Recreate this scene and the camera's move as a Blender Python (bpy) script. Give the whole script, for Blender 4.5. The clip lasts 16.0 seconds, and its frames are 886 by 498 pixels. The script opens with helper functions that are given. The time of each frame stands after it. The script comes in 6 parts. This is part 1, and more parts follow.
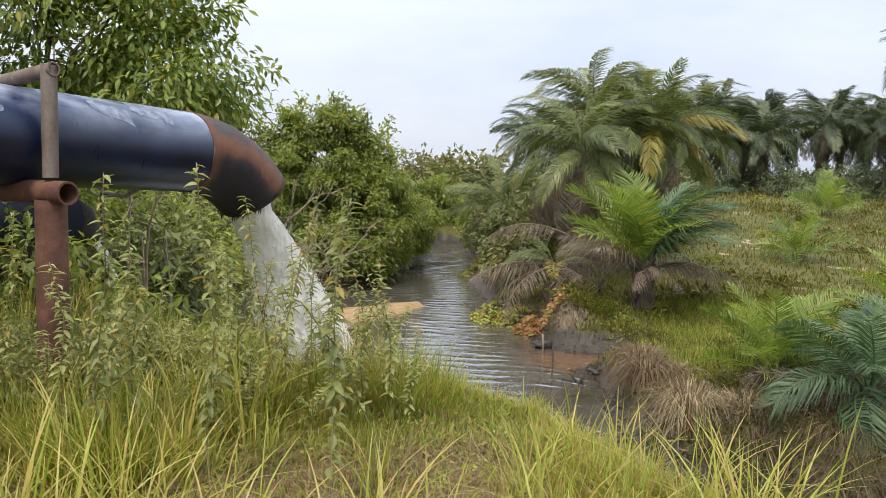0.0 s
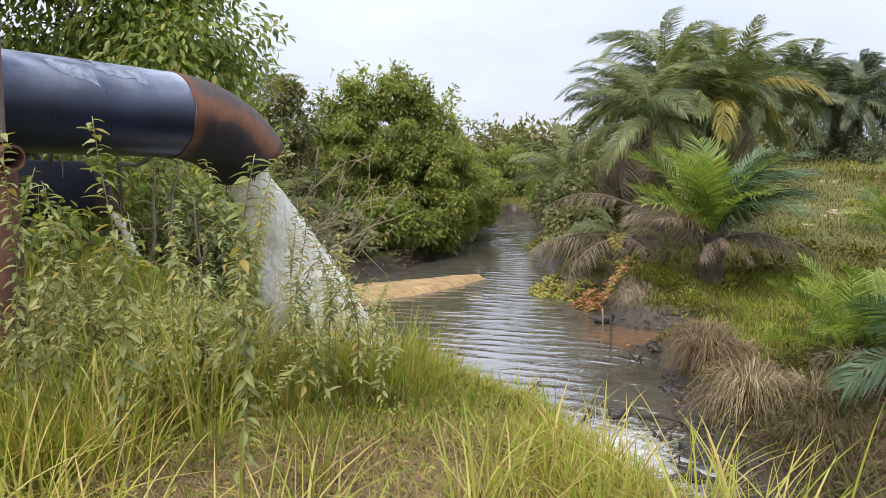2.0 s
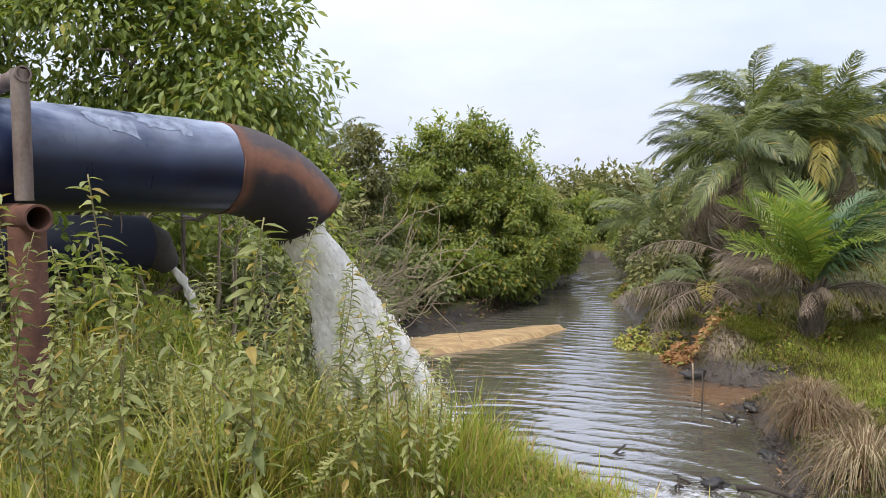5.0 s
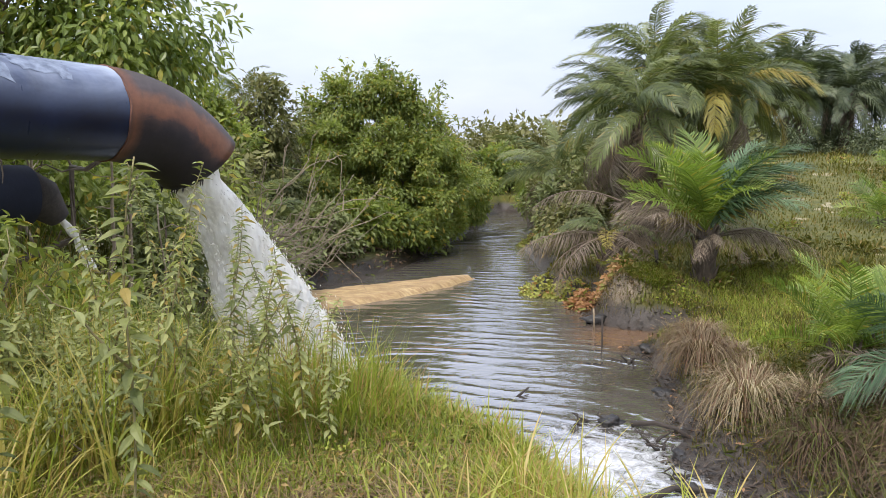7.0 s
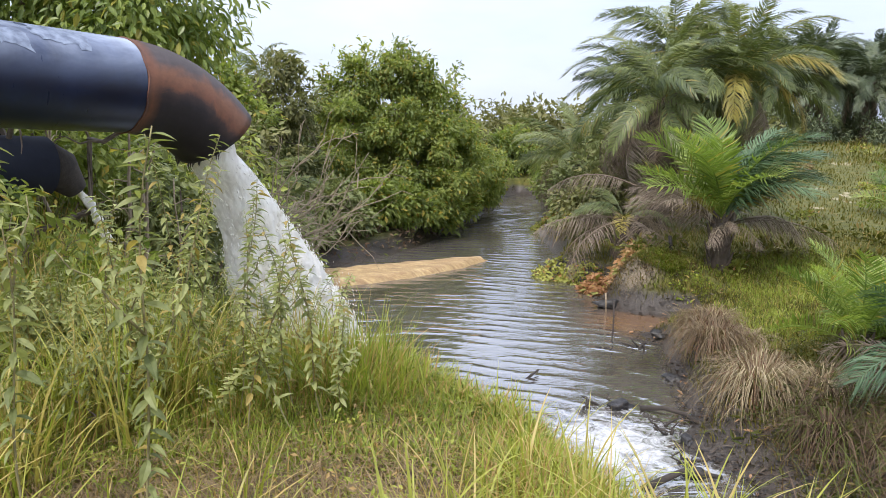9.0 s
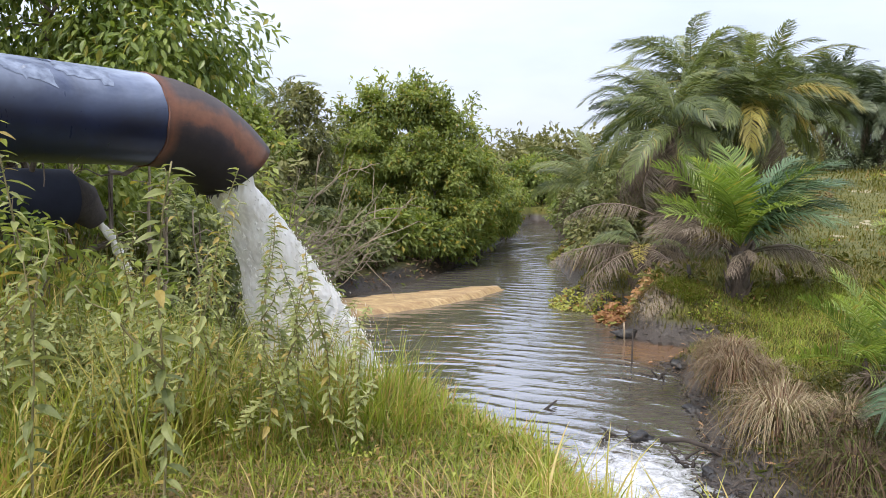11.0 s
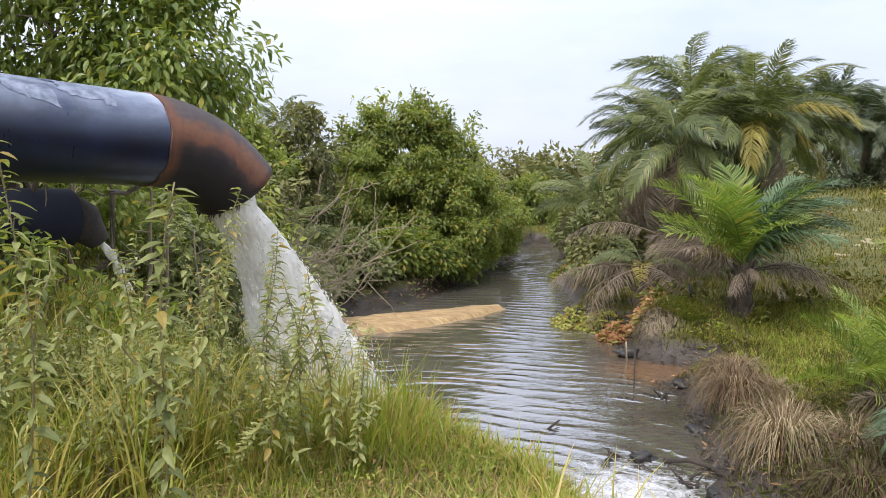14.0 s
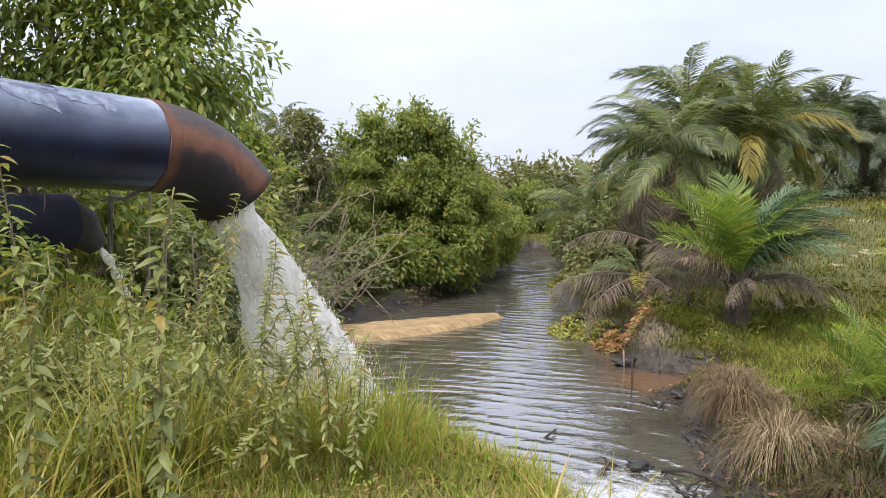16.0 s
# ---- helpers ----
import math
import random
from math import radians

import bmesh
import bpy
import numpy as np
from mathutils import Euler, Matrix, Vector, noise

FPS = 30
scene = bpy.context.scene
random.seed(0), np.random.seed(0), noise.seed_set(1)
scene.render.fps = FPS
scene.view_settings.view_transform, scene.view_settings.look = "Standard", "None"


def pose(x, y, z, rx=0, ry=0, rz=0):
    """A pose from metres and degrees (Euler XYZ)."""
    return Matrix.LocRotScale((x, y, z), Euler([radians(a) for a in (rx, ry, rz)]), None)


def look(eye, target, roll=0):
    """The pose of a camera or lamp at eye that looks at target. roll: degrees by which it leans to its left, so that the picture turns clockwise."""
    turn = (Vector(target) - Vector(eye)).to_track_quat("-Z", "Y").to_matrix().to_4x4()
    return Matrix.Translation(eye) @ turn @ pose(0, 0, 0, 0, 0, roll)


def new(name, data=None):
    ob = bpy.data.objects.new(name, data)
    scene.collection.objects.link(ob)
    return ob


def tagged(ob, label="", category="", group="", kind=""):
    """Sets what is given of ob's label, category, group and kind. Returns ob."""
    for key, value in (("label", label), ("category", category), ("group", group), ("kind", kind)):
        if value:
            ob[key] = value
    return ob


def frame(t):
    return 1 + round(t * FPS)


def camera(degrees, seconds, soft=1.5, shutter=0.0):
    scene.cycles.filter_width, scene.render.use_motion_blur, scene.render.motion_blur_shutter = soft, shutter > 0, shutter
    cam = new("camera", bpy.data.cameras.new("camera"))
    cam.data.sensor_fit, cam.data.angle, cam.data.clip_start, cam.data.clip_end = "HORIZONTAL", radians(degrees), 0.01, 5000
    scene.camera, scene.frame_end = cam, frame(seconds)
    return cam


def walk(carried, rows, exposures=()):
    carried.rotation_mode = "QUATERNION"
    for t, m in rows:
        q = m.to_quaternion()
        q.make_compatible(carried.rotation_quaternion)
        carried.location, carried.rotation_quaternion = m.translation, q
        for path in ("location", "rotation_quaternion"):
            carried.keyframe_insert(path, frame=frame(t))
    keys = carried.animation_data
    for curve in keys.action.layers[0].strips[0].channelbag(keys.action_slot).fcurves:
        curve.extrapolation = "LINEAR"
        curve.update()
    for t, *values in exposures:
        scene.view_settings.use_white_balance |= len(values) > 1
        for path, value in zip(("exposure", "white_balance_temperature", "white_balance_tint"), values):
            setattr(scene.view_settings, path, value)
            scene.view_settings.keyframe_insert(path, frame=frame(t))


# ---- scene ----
cam = camera(58.3, 16.0, soft=0.9)

PATH = [
    (0, (-2.545, 2.571, 4.188), (-2.107, 4.512, 3.991), 1.7),
    (0.5, (-2.508, 2.649, 4.187), (-1.963, 4.561, 3.976), 2.2),
    (1, (-2.373, 2.825, 4.146), (-1.811, 4.728, 3.894), 5.2),
    (1.5, (-2.203, 2.932, 4.139), (-1.719, 4.853, 3.866), 3.9),
    (2, (-1.893, 3.019, 4.121), (-1.649, 4.985, 3.85), 0.9),
    (2.5, (-1.802, 3.2, 4.126), (-1.69, 5.18, 3.865), -0.8),
    (3, (-1.825, 3.365, 4.137), (-1.943, 5.353, 3.95), -1.7),
    (3.5, (-1.739, 3.509, 4.133), (-1.946, 5.49, 3.961), -0.4),
    (4, (-1.798, 3.586, 4.163), (-1.92, 5.577, 4.019), -0.2),
    (4.5, (-1.78, 3.6, 4.17), (-1.806, 5.595, 4.037), 0.2),
    (5, (-1.745, 3.592, 4.155), (-1.705, 5.585, 3.996), 0.1),
    (5.2, (-1.723, 3.597, 4.146), (-1.641, 5.588, 3.967), 0.0),
    (7.3, (-1.645, 3.527, 4.117), (-1.383, 5.489, 3.83), 0.2),
    (7.5, (-1.66, 3.544, 4.121), (-1.4, 5.505, 3.826), 0.3),
    (8, (-1.668, 3.548, 4.11), (-1.416, 5.507, 3.795), 0.7),
    (8.5, (-1.64, 3.502, 4.104), (-1.403, 5.461, 3.777), 1.2),
    (9, (-1.642, 3.507, 4.101), (-1.417, 5.468, 3.779), 1.3),
    (9.5, (-1.634, 3.503, 4.108), (-1.421, 5.468, 3.799), 1.3),
    (12, (-1.651, 3.526, 4.116), (-1.476, 5.506, 3.894), 0.8),
    (12.5, (-1.653, 3.53, 4.118), (-1.473, 5.51, 3.902), 0.8),
    (13, (-1.652, 3.525, 4.116), (-1.473, 5.506, 3.907), 0.8),
    (13.5, (-1.65, 3.541, 4.117), (-1.47, 5.522, 3.913), 0.8),
    (14, (-1.651, 3.533, 4.117), (-1.471, 5.514, 3.913), 0.9),
    (14.5, (-1.649, 3.534, 4.12), (-1.464, 5.515, 3.917), 0.8),
    (15, (-1.651, 3.531, 4.122), (-1.467, 5.513, 3.928), 1.0),
    (15.5, (-1.651, 3.52, 4.116), (-1.469, 5.503, 3.93), 1.2),
    (16, (-1.653, 3.526, 4.114), (-1.468, 5.509, 3.93), 1.3),
]
walk(cam, [(t, look(eye, target, roll)) for t, eye, target, roll in PATH], [(0.0, 0.36, 6640, 10), (1.5, 0.39, 6580, 11), (3.0, 0.43, 6520, 13), (5.0, 0.39, 6420, 13), (8.0, 0.52, 6250, 13), (9.0, 0.55, 6200, 13), (13.0, 0.48, 6400, 13), (16.0, 0.43, 6450, 13)])

# ---- world, sun, exposure ----
SUN_ELEV, SUN_AZ = 58.0, 215.0   # degrees; azimuth clockwise from +y

world = bpy.data.worlds.new("overcast_sky")
scene.world = world
world.use_nodes = True
wn, wl = world.node_tree.nodes, world.node_tree.links
wn.clear()
w_out = wn.new("ShaderNodeOutputWorld")
w_bg = wn.new("ShaderNodeBackground")
w_sky = wn.new("ShaderNodeTexSky")
w_sky.sky_type = 'NISHITA'
w_sky.sun_disc = False
w_sky.sun_elevation = radians(SUN_ELEV)
w_sky.sun_rotation = radians(SUN_AZ)
w_sky.dust_density = 2.0
w_scale = wn.new("ShaderNodeVectorMath")
w_scale.operation = 'SCALE'
w_scale.inputs["Scale"].default_value = 0.10
wl.new(w_sky.outputs["Color"], w_scale.inputs[0])
w_co = wn.new("ShaderNodeTexCoord")
w_map = wn.new("ShaderNodeMapping")
w_map.inputs["Scale"].default_value = (1.3, 1.3, 4.2)
w_map.inputs["Location"].default_value = (0.35, 0.1, 0.2)
wl.new(w_co.outputs["Generated"], w_map.inputs["Vector"])
w_noise = wn.new("ShaderNodeTexNoise")
w_noise.inputs["Scale"].default_value = 1.6
w_noise.inputs["Detail"].default_value = 6.0
w_noise.inputs["Roughness"].default_value = 0.55
wl.new(w_map.outputs["Vector"], w_noise.inputs["Vector"])
w_ramp = wn.new("ShaderNodeValToRGB")
w_ramp.color_ramp.elements[0].position = 0.32
w_ramp.color_ramp.elements[0].color = (0.60, 0.67, 0.84, 1)
w_ramp.color_ramp.elements[1].position = 0.62
w_ramp.color_ramp.elements[1].color = (0.765, 0.82, 0.925, 1)
wl.new(w_noise.outputs["Fac"], w_ramp.inputs["Fac"])
w_mix = wn.new("ShaderNodeMixRGB")
w_mix.inputs["Fac"].default_value = 0.86
wl.new(w_scale.outputs["Vector"], w_mix.inputs["Color1"])
wl.new(w_ramp.outputs["Color"], w_mix.inputs["Color2"])
w_sep = wn.new("ShaderNodeSeparateXYZ")
wl.new(w_co.outputs["Generated"], w_sep.inputs[0])
w_up = wn.new("ShaderNodeMath")
w_up.operation = 'MULTIPLY_ADD'
w_up.use_clamp = False
wl.new(w_sep.outputs["Z"], w_up.inputs[0])
w_up.inputs[1].default_value = 1.0
w_up.inputs[2].default_value = 0.88
w_floor = wn.new("ShaderNodeMath")
w_floor.operation = 'MAXIMUM'
wl.new(w_up.outputs["Value"], w_floor.inputs[0])
w_floor.inputs[1].default_value = 0.5
w_zen = wn.new("ShaderNodeVectorMath")
w_zen.operation = 'SCALE'
wl.new(w_mix.outputs["Color"], w_zen.inputs[0])
wl.new(w_floor.outputs["Value"], w_zen.inputs["Scale"])
wl.new(w_zen.outputs["Vector"], w_bg.inputs["Color"])
w_bg.inputs["Strength"].default_value = 1.0
wl.new(w_bg.outputs["Background"], w_out.inputs["Surface"])

sun_data = bpy.data.lights.new("sun", 'SUN')
sun_data.energy = 2.4
sun_data.angle = radians(14)
sun_data.color = (1.0, 0.93, 0.80)
sun = new("sun", sun_data)
_az, _el = radians(SUN_AZ), radians(SUN_ELEV)
sun_dir = Vector((math.sin(_az) * math.cos(_el), math.cos(_az) * math.cos(_el), math.sin(_el)))
sun.matrix_world = look(sun_dir * 60, (0, 0, 0))

# ---- material helpers ----


class Nodes:
    """A small helper round one material's node tree."""

    def __init__(self, name):
        self.mat = bpy.data.materials.new(name)
        self.mat.use_nodes = True
        self.t = self.mat.node_tree
        self.t.nodes.clear()
        self.out = self.add("ShaderNodeOutputMaterial")

    def add(self, kind, **props):
        n = self.t.nodes.new(kind)
        for k, v in props.items():
            if k == "operation":
                n.operation = v
            elif k == "blend_type":
                n.blend_type = v
            elif k == "noise_dimensions":
                n.noise_dimensions = v
            elif k == "wave_type":
                n.wave_type = v
            elif k == "rings_direction":
                n.rings_direction = v
        return n

    def link(self, a, b):
        self.t.links.new(a, b)

    def value(self, socket, v):
        if isinstance(v, bpy.types.NodeSocket):
            self.link(v, socket)
        else:
            socket.default_value = v

    def pos(self):
        return self.add("ShaderNodeNewGeometry").outputs["Position"]

    def obj(self):
        return self.add("ShaderNodeTexCoord").outputs["Object"]

    def noise(self, vec, scale, detail=4.0, rough=0.55, distort=0.0):
        n = self.add("ShaderNodeTexNoise")
        self.link(vec, n.inputs["Vector"])
        n.inputs["Scale"].default_value = scale
        n.inputs["Detail"].default_value = detail
        n.inputs["Roughness"].default_value = rough
        n.inputs["Distortion"].default_value = distort
        return n.outputs["Fac"]

    def stretched(self, vec, scale, loc=(0, 0, 0), rot=(0, 0, 0)):
        m = self.add("ShaderNodeMapping")
        self.link(vec, m.inputs["Vector"])
        m.inputs["Scale"].default_value = scale
        m.inputs["Location"].default_value = loc
        m.inputs["Rotation"].default_value = rot
        return m.outputs["Vector"]

    def ramp(self, fac, stops):
        r = self.add("ShaderNodeValToRGB")
        self.link(fac, r.inputs["Fac"])
        e = r.color_ramp.elements
        while len(e) < len(stops):
            e.new(0.5)
        for el, (p, c) in zip(e, stops):
            el.position = p
            el.color = (*c, 1) if len(c) == 3 else c
        return r.outputs["Color"]

    def mix(self, fac, a, b, blend="MIX"):
        m = self.add("ShaderNodeMixRGB", blend_type=blend)
        self.value(m.inputs["Fac"], fac)
        self.value(m.inputs["Color1"], a if isinstance(a, bpy.types.NodeSocket) else (*a, 1))
        self.value(m.inputs["Color2"], b if isinstance(b, bpy.types.NodeSocket) else (*b, 1))
        return m.outputs["Color"]

    def math(self, op, a, b=0.0, clamp=False):
        m = self.add("ShaderNodeMath", operation=op)
        m.use_clamp = clamp
        self.value(m.inputs[0], a)
        self.value(m.inputs[1], b)
        return m.outputs["Value"]

    def principled(self, color, rough=0.7, metal=0.0, spec=0.5, bump=None, strength=0.3, dist=0.02, **more):
        p = self.add("ShaderNodeBsdfPrincipled")
        self.value(p.inputs["Base Color"], color if isinstance(color, bpy.types.NodeSocket) else (*color, 1))
        self.value(p.inputs["Roughness"], rough)
        self.value(p.inputs["Metallic"], metal)
        self.value(p.inputs["Specular IOR Level"], spec)
        for k, v in more.items():
            self.value(p.inputs[k.replace("_", " ")], v)
        if bump is not None:
            b = self.add("ShaderNodeBump")
            b.inputs["Strength"].default_value = strength
            b.inputs["Distance"].default_value = dist
            self.link(bump, b.inputs["Height"])
            self.link(b.outputs["Normal"], p.inputs["Normal"])
        return p.outputs["BSDF"]

    def done(self, shader):
        self.link(shader, self.out.inputs["Surface"])
        return self.mat


def leaf_material(name, dark, mid, light, rough=0.55, through_light=0.3, spec=0.35, odd=None, odd_share=0.06, patch=0.5):
    """Foliage: each leaf has its own tone, patches of the plant lean to one tone, a few leaves are off colour."""
    n = Nodes(name)
    g = n.add("ShaderNodeNewGeometry")
    rnd = g.outputs["Random Per Island"]
    info = n.add("ShaderNodeObjectInfo").outputs["Random"]
    big = n.noise(g.outputs["Position"], patch, 3.0)
    fac = n.math('ADD', n.math('MULTIPLY', rnd, 0.55), n.math('MULTIPLY', n.math('SUBTRACT', big, 0.5), 0.9))
    fac = n.math('ADD', fac, n.math('MULTIPLY', n.math('SUBTRACT', info, 0.5), 0.45))
    fac = n.math('ADD', fac, 0.22, clamp=True)
    col = n.ramp(fac, [(0.0, dark), (0.5, mid), (1.0, light)])
    if odd:
        pick = n.math('GREATER_THAN', n.math('FRACT', n.math('MULTIPLY', n.math('ADD', rnd, info), 37.7)), 1.0 - odd_share)
        col = n.mix(pick, col, odd)
    vein = n.noise(g.outputs["Position"], 60.0, 2.0)
    col = n.mix(0.35, col, n.ramp(vein, [(0.3, (0.75, 0.75, 0.75)), (0.7, (1.2, 1.2, 1.2))]), "MULTIPLY")
    p = n.principled(col, rough, 0.0, spec)
    tr = n.add("ShaderNodeBsdfTranslucent")
    n.link(n.mix(1.0, col, (1.25, 1.3, 0.7), "MULTIPLY"), tr.inputs["Color"])
    mx = n.add("ShaderNodeMixShader")
    mx.inputs["Fac"].default_value = through_light
    n.link(p, mx.inputs[1])
    n.link(tr.outputs["BSDF"], mx.inputs[2])
    return n.done(mx.outputs["Shader"])


def bark_material(name, dark, light, scale=30.0):
    n = Nodes(name)
    p = n.obj()
    a = n.noise(p, scale, 5.0, 0.65)
    b = n.noise(p, scale * 0.15, 3.0)
    col = n.mix(0.5, n.ramp(a, [(0.3, dark), (0.7, light)]), n.ramp(b, [(0.3, dark), (0.7, light)]))
    return n.done(n.principled(col, 0.9, bump=a, strength=0.5, dist=0.01))


# foliage
M_TREE = leaf_material("broad_leaf", (0.043, 0.070, 0.014), (0.124, 0.175, 0.035), (0.302, 0.350, 0.079), 0.4, 0.4, 0.45, (0.38, 0.34, 0.07), 0.06, 1.6)
M_BUSH = leaf_material("bush_leaf", (0.100, 0.135, 0.036), (0.210, 0.255, 0.062), (0.400, 0.425, 0.125), 0.45, 0.5, 0.45, (0.38, 0.30, 0.06), 0.07, 0.6)
M_FAR = leaf_material("distant_leaf", (0.076, 0.085, 0.034), (0.162, 0.165, 0.063), (0.291, 0.265, 0.109), 0.6, 0.28, 0.3, None, 0.0, 0.3)
M_GREYLEAF = leaf_material("grey_green_leaf", (0.09, 0.11, 0.045), (0.19, 0.215, 0.085), (0.31, 0.32, 0.13), 0.6, 0.25, 0.3)
M_PALM = leaf_material("palm_leaf", (0.055, 0.08, 0.026), (0.155, 0.185, 0.06), (0.32, 0.345, 0.125), 0.42, 0.34, 0.5, (0.34, 0.27, 0.07), 0.03, 0.6)
M_PALMFAR = leaf_material("distant_palm_leaf", (0.035, 0.052, 0.026), (0.09, 0.115, 0.055), (0.20, 0.225, 0.11), 0.5, 0.2, 0.5, None, 0.0, 0.2)
M_PALMYOUNG = leaf_material("young_palm_leaf", (0.075, 0.125, 0.02), (0.195, 0.27, 0.048), (0.39, 0.45, 0.115), 0.42, 0.42, 0.45, (0.36, 0.3, 0.06), 0.06, 1.2)
M_PALMBLUE = leaf_material("blue_green_palm_leaf", (0.033, 0.068, 0.032), (0.082, 0.142, 0.066), (0.195, 0.275, 0.148), 0.45, 0.28, 0.4, None, 0.0, 1.2)
M_PALMYELLOW = leaf_material("yellowed_palm_leaf", (0.21, 0.165, 0.035), (0.34, 0.27, 0.06), (0.44, 0.39, 0.11), 0.5, 0.3, 0.4)
M_DEAD = leaf_material("dead_frond", (0.095, 0.070, 0.052), (0.215, 0.165, 0.125), (0.39, 0.32, 0.25), 0.75, 0.15, 0.2, None, 0.0, 1.5)
M_STRAW = leaf_material("straw", (0.10, 0.062, 0.03), (0.21, 0.145, 0.072), (0.38, 0.285, 0.15), 0.7, 0.2, 0.2, None, 0.0, 1.2)
M_GRASS = leaf_material("short_grass", (0.105, 0.135, 0.018), (0.265, 0.305, 0.046), (0.47, 0.47, 0.105), 0.5, 0.4, 0.35, (0.42, 0.28, 0.11), 0.30, 1.4)
M_FIELD = leaf_material("field_grass", (0.038, 0.05, 0.007), (0.086, 0.09, 0.012), (0.17, 0.148, 0.026), 0.55, 0.3, 0.3, (0.24, 0.175, 0.06), 0.10, 0.35)
M_TALL = leaf_material("tall_grass", (0.16, 0.18, 0.022), (0.335, 0.345, 0.055), (0.52, 0.49, 0.125), 0.45, 0.38, 0.4, (0.52, 0.40, 0.15), 0.28, 1.5)
M_WEED = leaf_material("weed_leaf", (0.125, 0.15, 0.05), (0.29, 0.31, 0.115), (0.50, 0.50, 0.235), 0.5, 0.4, 0.35, (0.38, 0.29, 0.09), 0.10, 2.0)
M_TALLDRY = leaf_material("straw_yellow_grass", (0.28, 0.22, 0.05), (0.47, 0.40, 0.11), (0.62, 0.55, 0.23), 0.5, 0.36, 0.35, (0.30, 0.36, 0.05), 0.3, 2.0)
M_MOP = leaf_material("drooping_dry_sedge", (0.06, 0.035, 0.02), (0.20, 0.14, 0.075), (0.48, 0.40, 0.25), 0.6, 0.2, 0.3, (0.15, 0.075, 0.04), 0.16, 1.6)
M_TANGLE = leaf_material("dark_dry_stems", (0.03, 0.018, 0.012), (0.11, 0.068, 0.042), (0.27, 0.195, 0.12), 0.7, 0.15, 0.2, (0.10, 0.12, 0.025), 0.25, 1.4)
M_LUSH = leaf_material("lush_grass", (0.085, 0.122, 0.013), (0.205, 0.255, 0.029), (0.37, 0.405, 0.07), 0.5, 0.36, 0.35, (0.42, 0.31, 0.1), 0.13, 0.9)
M_ORANGE = leaf_material("withered_orange_leaf", (0.24, 0.11, 0.05), (0.44, 0.245, 0.115), (0.62, 0.43, 0.24), 0.6, 0.25, 0.3, (0.25, 0.24, 0.06), 0.12, 3.0)
M_LIME = leaf_material("yellow_green_creeper", (0.13, 0.15, 0.025), (0.3, 0.31, 0.06), (0.47, 0.45, 0.13), 0.5, 0.3, 0.35, (0.4, 0.22, 0.08), 0.12, 3.0)
M_LITTER = leaf_material("wet_leaf_litter", (0.018, 0.014, 0.011), (0.06, 0.045, 0.033), (0.17, 0.125, 0.085), 0.5, 0.05, 0.4, (0.3, 0.17, 0.08), 0.06, 2.0)
M_STEM = bark_material("weed_stem", (0.16, 0.14, 0.06), (0.32, 0.27, 0.13), 60)
M_BARK = bark_material("bark", (0.07, 0.05, 0.035), (0.2, 0.16, 0.12))
M_PALE = bark_material("bleached_wood", (0.19, 0.145, 0.095), (0.40, 0.32, 0.215), 50)
M_DARKWOOD = bark_material("wet_dark_wood", (0.02, 0.017, 0.014), (0.07, 0.055, 0.045), 40)
M_PALMTRUNK = bark_material("palm_trunk", (0.05, 0.038, 0.028), (0.17, 0.13, 0.095), 12)


def rust_metal():
    n = Nodes("rusty_steel")
    p = n.obj()
    a = n.noise(p, 9.0, 6.0, 0.65)
    b = n.noise(p, 60.0, 4.0, 0.6)
    col = n.ramp(a, [(0.25, (0.05, 0.03, 0.025)), (0.5, (0.135, 0.06, 0.04)), (0.8, (0.25, 0.125, 0.085))])
    col = n.mix(0.4, col, n.ramp(b, [(0.3, (0.6, 0.6, 0.6)), (0.7, (1.3, 1.3, 1.3))]), "MULTIPLY")
    return n.done(n.principled(col, 0.82, 0.15, bump=b, strength=0.35, dist=0.004))


def stand_metal():
    n = Nodes("weathered_grey_steel")
    p = n.obj()
    a = n.noise(n.stretched(p, (1, 1, 0.3)), 14.0, 6.0, 0.65)
    b = n.noise(p, 80.0, 4.0, 0.6)
    col = n.ramp(a, [(0.3, (0.10, 0.055, 0.04)), (0.5, (0.19, 0.145, 0.12)), (0.75, (0.27, 0.23, 0.2))])
    col = n.mix(0.4, col, n.ramp(b, [(0.3, (0.65, 0.65, 0.65)), (0.7, (1.25, 1.25, 1.25))]), "MULTIPLY")
    return n.done(n.principled(col, 0.7, 0.3, bump=b, strength=0.3, dist=0.003))


